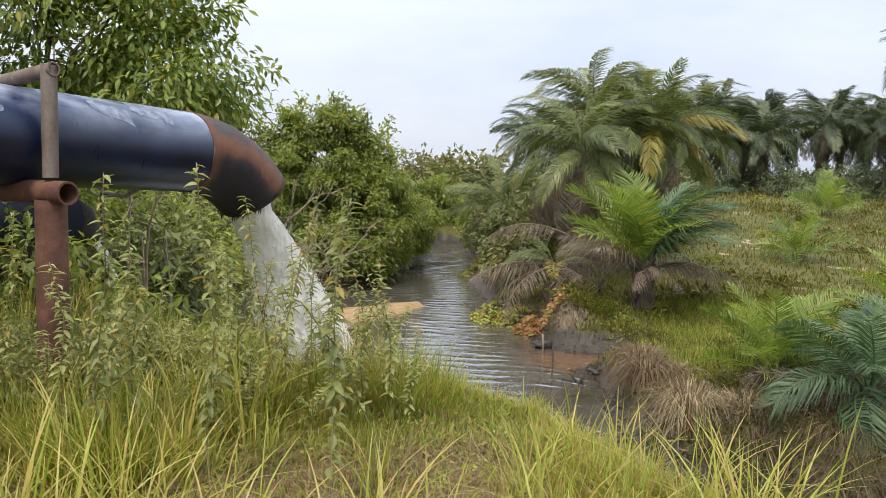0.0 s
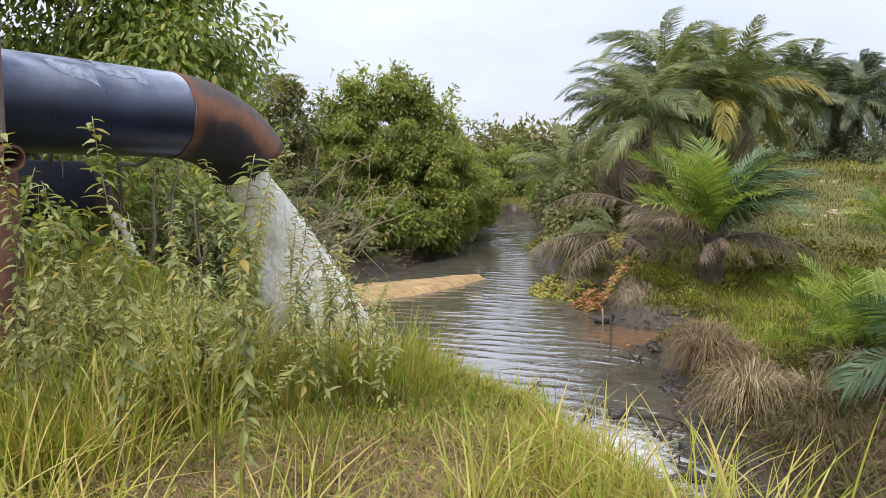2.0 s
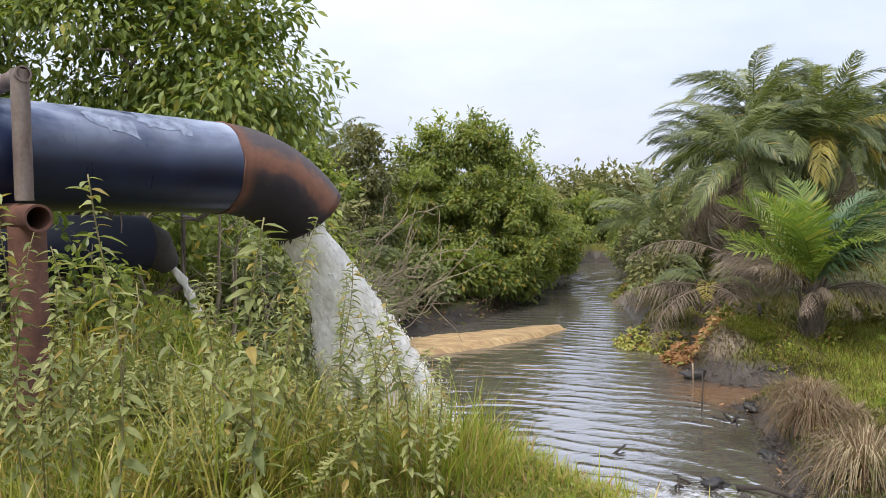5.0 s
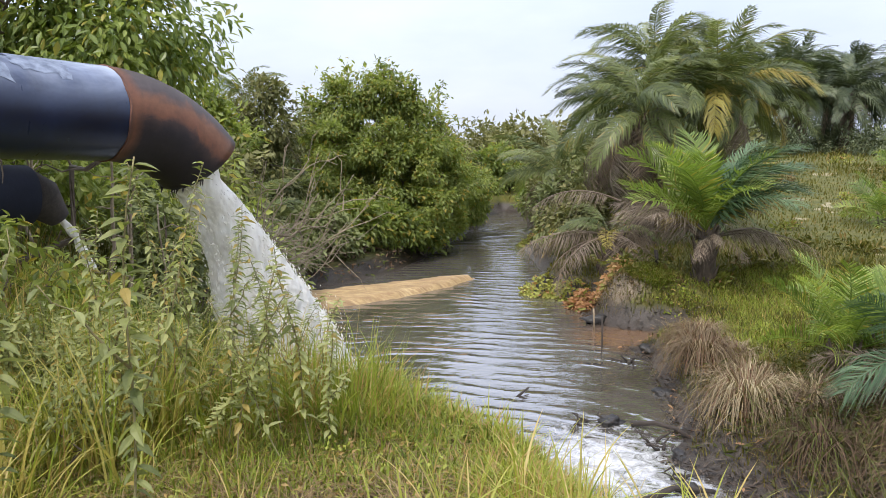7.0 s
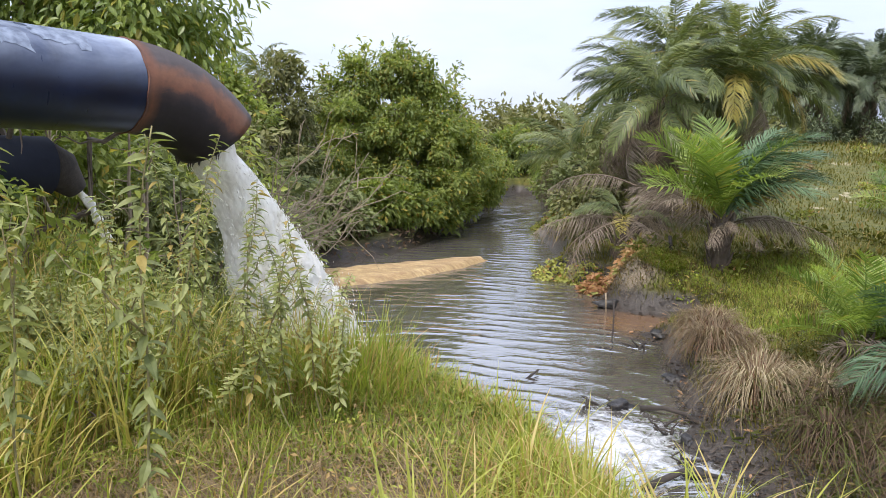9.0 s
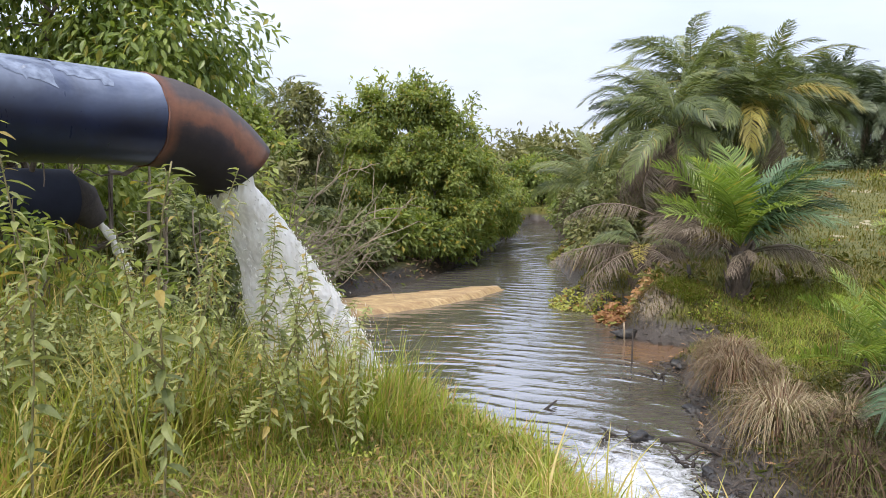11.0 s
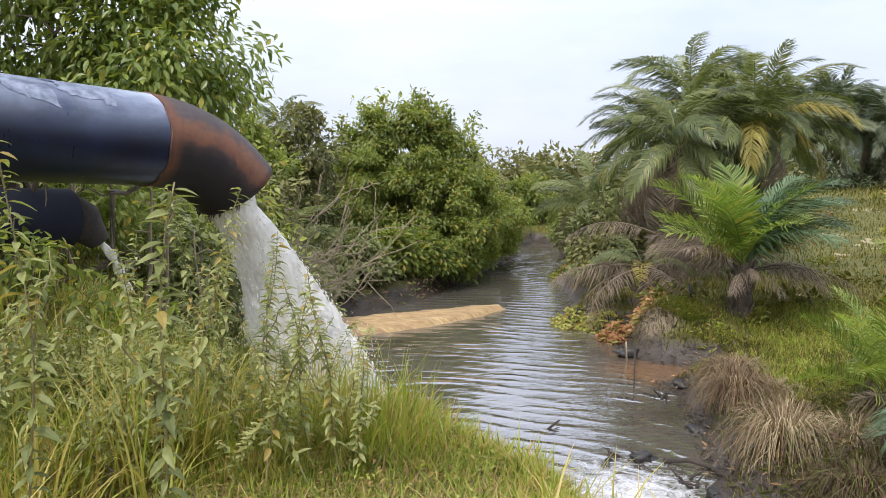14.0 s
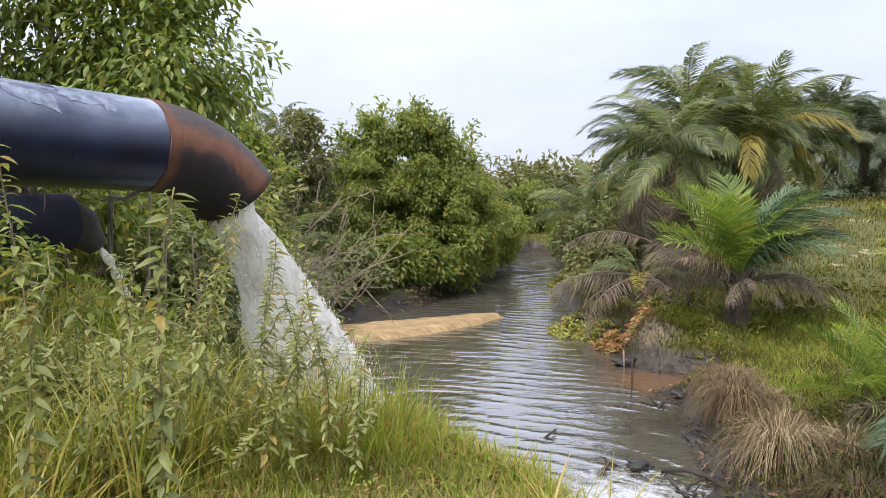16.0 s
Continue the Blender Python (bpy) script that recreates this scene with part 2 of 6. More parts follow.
def pipe_paint():
    """Blue-black coated pipe: dull gloss, scuffs along it, scratches; the pale upper side paints sky sheen along with a
    chalky dusting.
    """
    n = Nodes("blue_black_pipe_coating")
    p = n.obj()
    along = n.stretched(p, (0.6, 5, 5))
    a = n.noise(p, 4.0, 5.0, 0.6, 0.5)
    scuff = n.noise(n.stretched(p, (9, 1.5, 1.5)), 5.0, 6.0, 0.7)
    fine = n.noise(p, 90.0, 3.0, 0.6)
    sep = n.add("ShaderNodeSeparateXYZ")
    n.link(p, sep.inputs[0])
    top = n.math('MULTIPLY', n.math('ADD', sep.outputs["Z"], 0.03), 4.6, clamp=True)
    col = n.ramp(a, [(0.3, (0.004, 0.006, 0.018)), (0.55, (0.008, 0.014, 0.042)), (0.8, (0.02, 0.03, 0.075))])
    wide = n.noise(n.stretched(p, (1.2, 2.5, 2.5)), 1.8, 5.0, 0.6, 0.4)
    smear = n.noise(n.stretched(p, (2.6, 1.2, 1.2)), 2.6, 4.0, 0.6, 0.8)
    # bluer, then paler upwards: sky sheen put into the colour, broken by dusty smears
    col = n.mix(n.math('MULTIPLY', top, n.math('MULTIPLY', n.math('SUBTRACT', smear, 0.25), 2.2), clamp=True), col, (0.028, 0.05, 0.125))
    dusty_sheen = n.math('MULTIPLY', n.math('POWER', top, 2.2), n.math('ADD', n.math('ADD', n.math('MULTIPLY', n.math('SUBTRACT', wide, 0.5), 4.2), 0.62), n.math('MULTIPLY', n.math('SUBTRACT', scuff, 0.5), 0.3)), clamp=True)
    col = n.mix(n.math('MULTIPLY', dusty_sheen, 0.85), col, (0.50, 0.56, 0.68))
    worn = n.math('GREATER_THAN', n.noise(along, 2.2, 5.0, 0.65), 0.70)
    col = n.mix(n.math('MULTIPLY', worn, 0.35), col, (0.12, 0.06, 0.045))
    rough = n.math('ADD', n.math('MULTIPLY', scuff, 0.3), 0.17)
    return n.done(n.principled(col, rough, 0.0, 0.5, bump=fine, strength=0.06, dist=0.002))


BEND_S, BEND_R, BEND_ANGLE, BEND_CUT = 0.373, 0.71, radians(43), radians(2)   # where the elbow starts, its radius, its turn and the slant of its mouth


def elbow_metal():
    """Bare steel elbow: bands of orange rust between dark mill scale."""
    n = Nodes("rust_streaked_elbow")
    p = n.obj()
    sep = n.add("ShaderNodeSeparateXYZ")
    n.link(p, sep.inputs[0])
    dx, dz = n.math('SUBTRACT', sep.outputs["X"], BEND_S), n.math('ADD', sep.outputs["Z"], BEND_R)
    out = n.math('SUBTRACT', n.math('SQRT', n.math('ADD', n.math('MULTIPLY', dx, dx), n.math('MULTIPLY', dz, dz))), BEND_R)
    a = n.noise(p, 5.5, 6.0, 0.65, 0.6)
    b = n.noise(p, 40.0, 5.0, 0.65)
    c = n.noise(p, 14.0, 5.0, 0.6)
    band = n.math('ADD', n.math('MULTIPLY', out, 2.4), n.math('ADD', n.math('MULTIPLY', n.math('SUBTRACT', a, 0.5), 0.42), 0.53))
    col = n.ramp(band, [(0.40, (0.020, 0.015, 0.018)), (0.51, (0.05, 0.028, 0.024)), (0.585, (0.15, 0.058, 0.029)), (0.70, (0.17, 0.072, 0.035)), (0.82, (0.062, 0.046, 0.043))])
    seam = n.math('SUBTRACT', 1.0, n.math('MULTIPLY', n.math('ABSOLUTE', n.math('SUBTRACT', dx, n.math('MULTIPLY', a, 0.04))), 22.0), clamp=True)
    col = n.mix(n.math('MULTIPLY', seam, 0.85), col, (0.16, 0.062, 0.03))
    col = n.mix(0.5, col, n.ramp(c, [(0.3, (0.55, 0.55, 0.55)), (0.7, (1.3, 1.3, 1.3))]), "MULTIPLY")
    col = n.mix(0.4, col, n.ramp(b, [(0.3, (0.65, 0.65, 0.65)), (0.7, (1.3, 1.3, 1.3))]), "MULTIPLY")
    return n.done(n.principled(col, 0.62, 0.1, bump=b, strength=0.25, dist=0.003))


M_RUST, M_STAND, M_PIPE, M_ELBOW = rust_metal(), stand_metal(), pipe_paint(), elbow_metal()


def chalk_plastic():
    n = Nodes("torn_pale_wrap")
    a = n.noise(n.obj(), 30.0, 4.0)
    return n.done(n.principled(n.ramp(a, [(0.3, (0.09, 0.11, 0.16)), (0.7, (0.26, 0.30, 0.38))]), 0.5, bump=a, strength=0.3, dist=0.004))


M_WRAP = chalk_plastic()
M_PIPE2 = bark_material("dark_dull_pipe", (0.005, 0.007, 0.016), (0.014, 0.018, 0.036), 8)


def ground_material():
    """Soil under the grass: straw litter and pale sand on the bank, dark wet mud at the water's edge, green-yellow sward farther out."""
    n = Nodes("bank_soil")
    g = n.add("ShaderNodeNewGeometry")
    p = g.outputs["Position"]
    sep = n.add("ShaderNodeSeparateXYZ")
    n.link(p, sep.inputs[0])
    big, mid, fine = n.noise(p, 0.35, 4.0), n.noise(p, 2.6, 5.0, 0.6), n.noise(p, 34.0, 5.0, 0.65)
    soil = n.ramp(mid, [(0.3, (0.075, 0.052, 0.03)), (0.55, (0.17, 0.12, 0.068)), (0.78, (0.30, 0.225, 0.135))])
    sward = n.ramp(mid, [(0.25, (0.045, 0.052, 0.008)), (0.5, (0.092, 0.092, 0.014)), (0.75, (0.16, 0.13, 0.03))])
    sand = n.math('GREATER_THAN', big, 0.64)
    sward = n.mix(n.math('MULTIPLY', sand, 0.6), sward, (0.42, 0.36, 0.24))
    away = n.math('MULTIPLY', n.math('SUBTRACT', sep.outputs["Y"], 10.5), 0.4, clamp=True)
    behind = n.math('MULTIPLY', n.math('SUBTRACT', 4.2, sep.outputs["Y"]), 0.5, clamp=True)
    col = n.mix(n.math('MAXIMUM', away, behind), soil, sward)
    flank = n.add("ShaderNodeVectorMath", operation='DISTANCE')
    n.link(p, flank.inputs[0])
    flank.inputs[1].default_value = (4.8, 20.9, 0.7)
    bare = n.math('MULTIPLY', n.math('SUBTRACT', n.math('ADD', 0.75, n.math('MULTIPLY', mid, 0.3)), flank.outputs["Value"]), 4.0, clamp=True)
    col = n.mix(bare, col, n.ramp(fine, [(0.3, (0.15, 0.118, 0.08)), (0.7, (0.30, 0.245, 0.175))]))
    mudcol = n.ramp(fine, [(0.3, (0.022, 0.017, 0.013)), (0.6, (0.06, 0.045, 0.032)), (0.8, (0.12, 0.092, 0.065))])
    wet = n.math('SUBTRACT', 1.0, n.math('MULTIPLY', n.math('SUBTRACT', n.math('ADD', sep.outputs["Z"], n.math('MULTIPLY', mid, 0.2)), 0.46), 5.0, clamp=True), clamp=True)
    col = n.mix(wet, col, mudcol)
    col = n.mix(0.5, col, n.ramp(fine, [(0.3, (0.6, 0.6, 0.6)), (0.7, (1.35, 1.35, 1.35))]), "MULTIPLY")
    rough = n.math('SUBTRACT', 0.95, n.math('MULTIPLY', wet, 0.6))
    return n.done(n.principled(col, rough, bump=fine, strength=0.7, dist=0.03))


K = 1.55   # metres to a unit of the plan (the pipe is 0.51 m across)
JET_FOOT = (-0.98, 6.98)


def water_material():
    """Murky brown stream: rings run out from the falling jet, small chop, froth at the jet's foot; white at the shallow
    outlet paints froth and sky glare.
    """
    n = Nodes("murky_stream_water")
    p = n.pos()
    ring = n.add("ShaderNodeTexWave", wave_type='RINGS', rings_direction='Z')
    n.link(n.stretched(p, (1, 1, 1), loc=(-JET_FOOT[0] * K, -JET_FOOT[1] * K, 0)), ring.inputs["Vector"])
    ring.inputs["Scale"].default_value = 0.68
    ring.inputs["Distortion"].default_value = 6.5
    ring.inputs["Detail"].default_value = 2.0
    ring.inputs["Detail Scale"].default_value = 0.75
    band = n.add("ShaderNodeTexWave", wave_type='BANDS')
    band.bands_direction = 'Y'
    n.link(n.stretched(p, (1, 1, 1), rot=(0, 0, 0.25)), band.inputs["Vector"])
    band.inputs["Scale"].default_value = 0.42
    band.inputs["Distortion"].default_value = 6.0
    band.inputs["Detail"].default_value = 2.5
    band.inputs["Detail Scale"].default_value = 0.9
    chop = n.noise(n.stretched(p, (0.8, 2.4, 1), rot=(0, 0, -0.25)), 1.9, 2.0, 0.5, 0.8)
    fine = n.noise(n.stretched(p, (1.0, 1.8, 1)), 8.0, 3.0, 0.6)
    patchy = n.ramp(n.noise(p, 0.5, 3.0), [(0.35, (0.25, 0.25, 0.25)), (0.65, (1, 1, 1))])
    gust = n.math('MULTIPLY', n.math('SUBTRACT', n.noise(n.stretched(p, (0.8, 1.3, 1), loc=(3, 1, 0)), 1.1, 3.0, 0.6, 0.6), 0.36), 3.2, clamp=True)
    crest = n.math('POWER', ring.outputs["Fac"], 2.0)
    swell = n.noise(n.stretched(p, (0.75, 2.5, 1), rot=(0, 0, 0.3)), 1.05, 1.5, 0.5, 2.2)
    ridge = n.math('SUBTRACT', 1.0, n.math('ABSOLUTE', n.math('MULTIPLY', n.math('SUBTRACT', swell, 0.5), 5.0)), clamp=True)
    waves = n.math('ADD', n.math('MULTIPLY', n.math('MULTIPLY', crest, gust), 0.85), n.math('ADD', n.math('MULTIPLY', ridge, 0.10), n.math('MULTIPLY', band.outputs["Fac"], 0.04)))
    h = n.math('ADD', n.math('MULTIPLY', waves, patchy), n.math('ADD', n.math('MULTIPLY', chop, 0.24), n.math('MULTIPLY', fine, 0.02)))

    def near(cx, cy, rad):
        v = n.add("ShaderNodeVectorMath", operation='DISTANCE')
        n.link(p, v.inputs[0])
        v.inputs[1].default_value = (cx * K, cy * K, 0)
        return n.math('SUBTRACT', 1.0, n.math('DIVIDE', v.outputs["Value"], rad * K), clamp=True)

    lace = n.noise(p, 5.0, 7.0, 0.72, 1.2)
    # the second spot whitens the outlet for froth and for painted sky glare
    spread = n.math('MAXIMUM', near(JET_FOOT[0], JET_FOOT[1], 1.5), n.math('MULTIPLY', near(1.1, 8.3, 2.6), 0.80))
    foam_glare = n.math('MULTIPLY', n.math('SUBTRACT', n.math('ADD', n.math('MULTIPLY', spread, 1.05), lace), 1.06), 3.2, clamp=True)
    body = n.ramp(n.noise(p, 0.8, 3.0), [(0.3, (0.058, 0.050, 0.040)), (0.7, (0.105, 0.096, 0.083))])
    body = n.mix(n.math('MULTIPLY', near(2.75, 12.3, 0.9), 1.6, clamp=True), body, (0.17, 0.095, 0.05))
    water = n.principled(body, 0.05, 0.0, 0.5, bump=h, strength=1.0, dist=0.038, IOR=4.8)
    white = n.principled((0.56, 0.56, 0.57), 0.7, bump=lace, strength=0.5, dist=0.03)
    mx = n.add("ShaderNodeMixShader")
    n.link(foam_glare, mx.inputs["Fac"])
    n.link(water, mx.inputs[1])
    n.link(white, mx.inputs[2])
    return n.done(mx.outputs["Shader"])


def jet_material():
    n = Nodes("aerated_falling_water")
    p = n.obj()
    a = n.noise(n.stretched(p, (8, 8, 2.2)), 2.4, 6.0, 0.7, 0.5)
    b = n.noise(p, 32.0, 5.0, 0.7)
    col = n.ramp(a, [(0.28, (0.76, 0.72, 0.64)), (0.5, (0.95, 0.91, 0.82)), (0.68, (0.99, 0.97, 0.90))])
    h = n.math('ADD', n.math('MULTIPLY', a, 1.0), n.math('MULTIPLY', b, 0.5))
    pr = n.principled(col, 0.35, 0.0, 0.4, bump=h, strength=0.3, dist=0.02)
    tr = n.add("ShaderNodeBsdfTranslucent")
    n.link(col, tr.inputs["Color"])
    mx = n.add("ShaderNodeMixShader")
    mx.inputs["Fac"].default_value = 0.22
    n.link(pr, mx.inputs[1])
    n.link(tr.outputs["BSDF"], mx.inputs[2])
    return n.done(mx.outputs["Shader"])


def sandbar_material():
    n = Nodes("wet_yellow_sand")
    p = n.pos()
    a, b, c = n.noise(n.stretched(p, (0.7, 2.5, 1), rot=(0, 0, 0.8)), 2.2, 5.0, 0.65, 0.5), n.noise(p, 30.0, 4.0), n.noise(n.stretched(p, (1, 4, 1), rot=(0, 0, 0.75)), 5.0, 4.0)
    col = n.ramp(a, [(0.3, (0.22, 0.14, 0.065)), (0.5, (0.42, 0.29, 0.13)), (0.7, (0.56, 0.42, 0.21))])
    col = n.mix(n.ramp(c, [(0.42, (0, 0, 0)), (0.56, (0.55, 0.55, 0.55))]), col, (0.26, 0.15, 0.07))
    col = n.mix(0.5, col, n.ramp(b, [(0.3, (0.75, 0.75, 0.75)), (0.7, (1.2, 1.2, 1.2))]), "MULTIPLY")
    return n.done(n.principled(col, 0.7, bump=n.math('ADD', b, n.math('MULTIPLY', c, 2.0)), strength=0.5, dist=0.03))


def rock_material():
    n = Nodes("wet_dark_stone")
    p = n.obj()
    a, b = n.noise(p, 5.0, 6.0, 0.65), n.noise(p, 35.0, 5.0, 0.6)
    col = n.ramp(a, [(0.3, (0.012, 0.011, 0.011)), (0.55, (0.035, 0.031, 0.028)), (0.8, (0.10, 0.088, 0.072))])
    return n.done(n.principled(col, 0.45, bump=n.math('ADD', a, b), strength=0.6, dist=0.03))


M_GROUND, M_WATER, M_JET, M_SAND, M_ROCK = ground_material(), water_material(), jet_material(), sandbar_material(), rock_material()

# ---- mesh helpers ----
RNG = np.random.default_rng(11)


def mesh_of(name, V, F, mat, smooth=False):
    me = bpy.data.meshes.new(name)
    me.from_pydata(np.asarray(V, float).tolist(), [], F if isinstance(F, list) else F.tolist())
    me.materials.append(mat)
    if smooth:
        me.polygons.foreach_set("use_smooth", np.ones(len(me.polygons), bool))
    me.update()
    return me


def part(name, V, F, mat, parent=None, label="", smooth=False):
    """One mesh object, under a thing or a part when parent is given."""
    ob = new(name, mesh_of(name, V, F, mat, smooth))
    ob.parent = parent
    if parent is None:
        ob.scale = (K, K, K)
    if label:
        ob["label"] = label
    return ob


def thing(name, loc, label, category, group="", kind=""):
    ob = new(name)
    ob.empty_display_size = 0.1
    ob.location = Vector(loc) * K
    ob.scale = (K, K, K)
    return tagged(ob, label, category, group, kind)


def join(parts):
    """Several (V, F) lists as one."""
    Vs, Fs, k = [], [], 0
    for V, F in parts:
        V = np.asarray(V, float)
        Vs.append(V)
        Fs.extend([tuple(int(i) + k for i in f) for f in F])
        k += len(V)
    return np.concatenate(Vs), Fs


def tube(pts, radii, sides=8, caps=True):
    """A tube along points, with a radius at each."""
    pts = np.asarray(pts, float)
    m = len(pts)
    tang = np.gradient(pts, axis=0)
    tang /= np.linalg.norm(tang, axis=1)[:, None] + 1e-9
    ref = np.array([0.0, 0.0, 1.0]) if abs(tang[:, 2]).mean() < 0.8 else np.array([1.0, 0.0, 0.0])
    a = np.cross(tang, ref)
    a /= np.linalg.norm(a, axis=1)[:, None] + 1e-9
    b = np.cross(a, tang)
    ph = np.linspace(0, 2 * np.pi, sides, endpoint=False)
    r = np.asarray(radii, float)[:, None, None]
    V = pts[:, None, :] + r * (a[:, None, :] * np.cos(ph)[None, :, None] + b[:, None, :] * np.sin(ph)[None, :, None])
    F = []
    for i in range(m - 1):
        for j in range(sides):
            k = (j + 1) % sides
            F.append((i * sides + j, i * sides + k, (i + 1) * sides + k, (i + 1) * sides + j))
    if caps:
        F.append(tuple(range(sides - 1, -1, -1)))
        F.append(tuple((m - 1) * sides + j for j in range(sides)))
    return V.reshape(-1, 3), F


def ring_tube(p0, p1, r_out, r_in, sides=24):
    """An open-ended tube with wall thickness."""
    p0, p1 = np.asarray(p0, float), np.asarray(p1, float)
    d = (p1 - p0) / np.linalg.norm(p1 - p0)
    ref = np.array([0, 0, 1.0]) if abs(d[2]) < 0.8 else np.array([1.0, 0, 0])
    a = np.cross(d, ref)
    a /= np.linalg.norm(a)
    b = np.cross(a, d)
    ph = np.linspace(0, 2 * np.pi, sides, endpoint=False)
    c = np.cos(ph)[:, None] * a + np.sin(ph)[:, None] * b
    rings = [p0 + c * r_out, p1 + c * r_out, p1 + c * r_in, p0 + c * r_in]
    V = np.concatenate([rings[(q + e) % 4] for q in range(4) for e in (0, 1)])
    F = []
    for q in range(4):
        for j in range(sides):
            k = (j + 1) % sides
            F.append((2 * q * sides + j, 2 * q * sides + k, (2 * q + 1) * sides + k, (2 * q + 1) * sides + j))
    return V, F


def unit(v):
    return v / (np.linalg.norm(v, axis=-1, keepdims=True) + 1e-9)


def leaves(P, D, N, L, W, fold=0.25, curl=0.15):
    """Leaves with an oval outline, folded along the rib and bending down to the tip; D the way they point, N their upper side."""
    n = len(P)
    D = unit(D)
    S = unit(np.cross(D, N))
    N = np.cross(S, D)
    L, W = np.broadcast_to(L, n)[:, None], np.broadcast_to(W, n)[:, None]
    rows = [P]
    for u, w in ((0.22, 0.36), (0.48, 0.5), (0.76, 0.32)):
        c = P + D * L * u - N * L * curl * u * u
        rows += [c + S * W * w + N * W * fold * w, c - N * W * fold * 0.15, c - S * W * w + N * W * fold * w]
    rows.append(P + D * L - N * L * curl)
    V = np.stack(rows, 1)
    base = np.arange(n)[:, None] * 11
    F = []
    for f in ((0, 2, 1), (0, 3, 2), (1, 2, 5, 4), (2, 3, 6, 5), (4, 5, 8, 7), (5, 6, 9, 8), (7, 8, 10), (8, 9, 10)):
        F += (base + np.array([f])).tolist()
    return V.reshape(-1, 3), F


def simple_leaves(P, D, N, L, W):
    """Leaves as two triangles folded along the rib."""
    n = len(P)
    D = unit(D)
    S = unit(np.cross(D, N))
    N = np.cross(S, D)
    L, W = np.broadcast_to(L, n)[:, None], np.broadcast_to(W, n)[:, None]
    mid = P + D * L * 0.5 + N * W * 0.2
    V = np.stack([P, mid + S * W * 0.5, P + D * L, mid - S * W * 0.5], 1)
    base = (np.arange(n) * 4)[:, None]
    return V.reshape(-1, 3), np.concatenate([base + np.array([[0, 2, 1]]), base + np.array([[0, 3, 2]])])


def blades(P, H, W, bend, segs=2, az=None, rng=RNG):
    """Grass blades that rise from P and lean over towards a random side; bend 0 stands, 1 hangs over."""
    n = len(P)
    az = rng.uniform(0, 2 * np.pi, n) if az is None else az
    dirv = np.stack([np.cos(az), np.sin(az), np.zeros(n)], 1)
    side = np.stack([-np.sin(az), np.cos(az), np.zeros(n)], 1)
    tw = rng.uniform(-0.6, 0.6, n)[:, None]
    side = unit(side + dirv * tw)
    H, W, bend = np.broadcast_to(H, n)[:, None], np.broadcast_to(W, n)[:, None], np.broadcast_to(bend, n)[:, None]
    rows = []
    for k in range(segs):
        u = k / segs
        c = P + np.array([0, 0, 1.0]) * H * (u - 0.55 * bend * u * u) + dirv * H * bend * (0.15 * u + 0.75 * u * u)
        w = W * (1 - 0.75 * u * u) * 0.5
        rows += [c - side * w, c + side * w]
    u = 1.0
    rows.append(P + np.array([0, 0, 1.0]) * H * (u - 0.55 * bend) + dirv * H * bend * 0.9)
    V = np.stack(rows, 1)
    m = 2 * segs + 1
    base = (np.arange(n) * m)[:, None]
    F = []
    for k in range(segs - 1):
        F += (base + np.array([[2 * k, 2 * k + 1, 2 * k + 3, 2 * k + 2]])).tolist()
    F += (base + np.array([[m - 3, m - 2, m - 1]])).tolist()
    return V.reshape(-1, 3), F


# ---- ground and water ----
SHORE = np.array([(2.17, 15.7), (2.77, 15.2), (3.0, 14.8), (2.6, 13.25), (3.0, 12.76), (3.55, 12.6), (3.3, 12.0), (2.6, 11.8), (2.70, 11.4), (2.62, 10.9), (2.38, 10.2),
                  (2.22, 9.5), (2.02, 8.8), (1.65, 8.25), (2.0, 7.6), (1.7, 7.0), (1.25, 6.4), (0.8, 5.8), (0.5, 5.9), (0.1, 6.15), (-0.5, 6.3), (-1.2, 6.15), (-1.9, 6.6),
                  (-2.1, 7.6), (-2.0, 9.5), (-1.9, 12), (-2.1, 14.6), (-1.9, 16.2), (-1.1, 16.6), (-0.03, 18.0), (1.37, 21.2), (2.6, 24.6), (3.0, 26.9), (3.9, 29.5),
                  (5.0, 31), (6.0, 30), (5.4, 27.5), (5.2, 25.5), (4.55, 24.7), (3.5, 21.5), (3.0, 17.7), (2.6, 16.6)])


def smooth(a, b, v):
    u = np.clip((v - a) / (b - a), 0, 1)
    return u * u * (3 - 2 * u)


def sines(x, y):
    return (np.sin(x * 1.7 + 0.6 * np.sin(y * 1.1)) * np.sin(y * 1.3 + 0.9 * np.sin(x * 0.7)) + 0.5 * np.sin(x * 4.1 + y * 2.3) * np.sin(y * 3.7 - x * 1.9))


# the high near bank on which the camera stands and which carries the pipe
BANK = np.array([(0.1, -60), (-0.05, 2.0), (-0.25, 3.0), (-0.42, 3.6), (-0.50, 4.2), (-0.57, 4.65), (-0.78, 5.02), (-1.15, 5.28), (-1.7, 5.7), (-2.5, 6.5), (-3.3, 8.5), (-3.6, 12),
                 (-6, 14), (-60, 14), (-60, -60)])


def outline_distance(outline, x, y):
    """Signed metres to a closed outline: positive outside."""
    x, y = np.asarray(x, float), np.asarray(y, float)
    best, inside = np.full(x.shape, 1e9), np.zeros(x.shape, bool)
    for (ax, ay), (bx, by) in zip(outline, np.roll(outline, -1, 0)):
        ex, ey = bx - ax, by - ay
        u = np.clip(((x - ax) * ex + (y - ay) * ey) / (ex * ex + ey * ey), 0, 1)
        best = np.minimum(best, (x - ax - u * ex) ** 2 + (y - ay - u * ey) ** 2)
        inside ^= ((ay > y) != (by > y)) & (x < ex * (y - ay) / (ey if abs(ey) > 1e-9 else 1e-9) + ax)
    return np.where(inside, -1, 1) * np.sqrt(best)


def shore_distance(x, y):
    return outline_distance(SHORE, x, y)


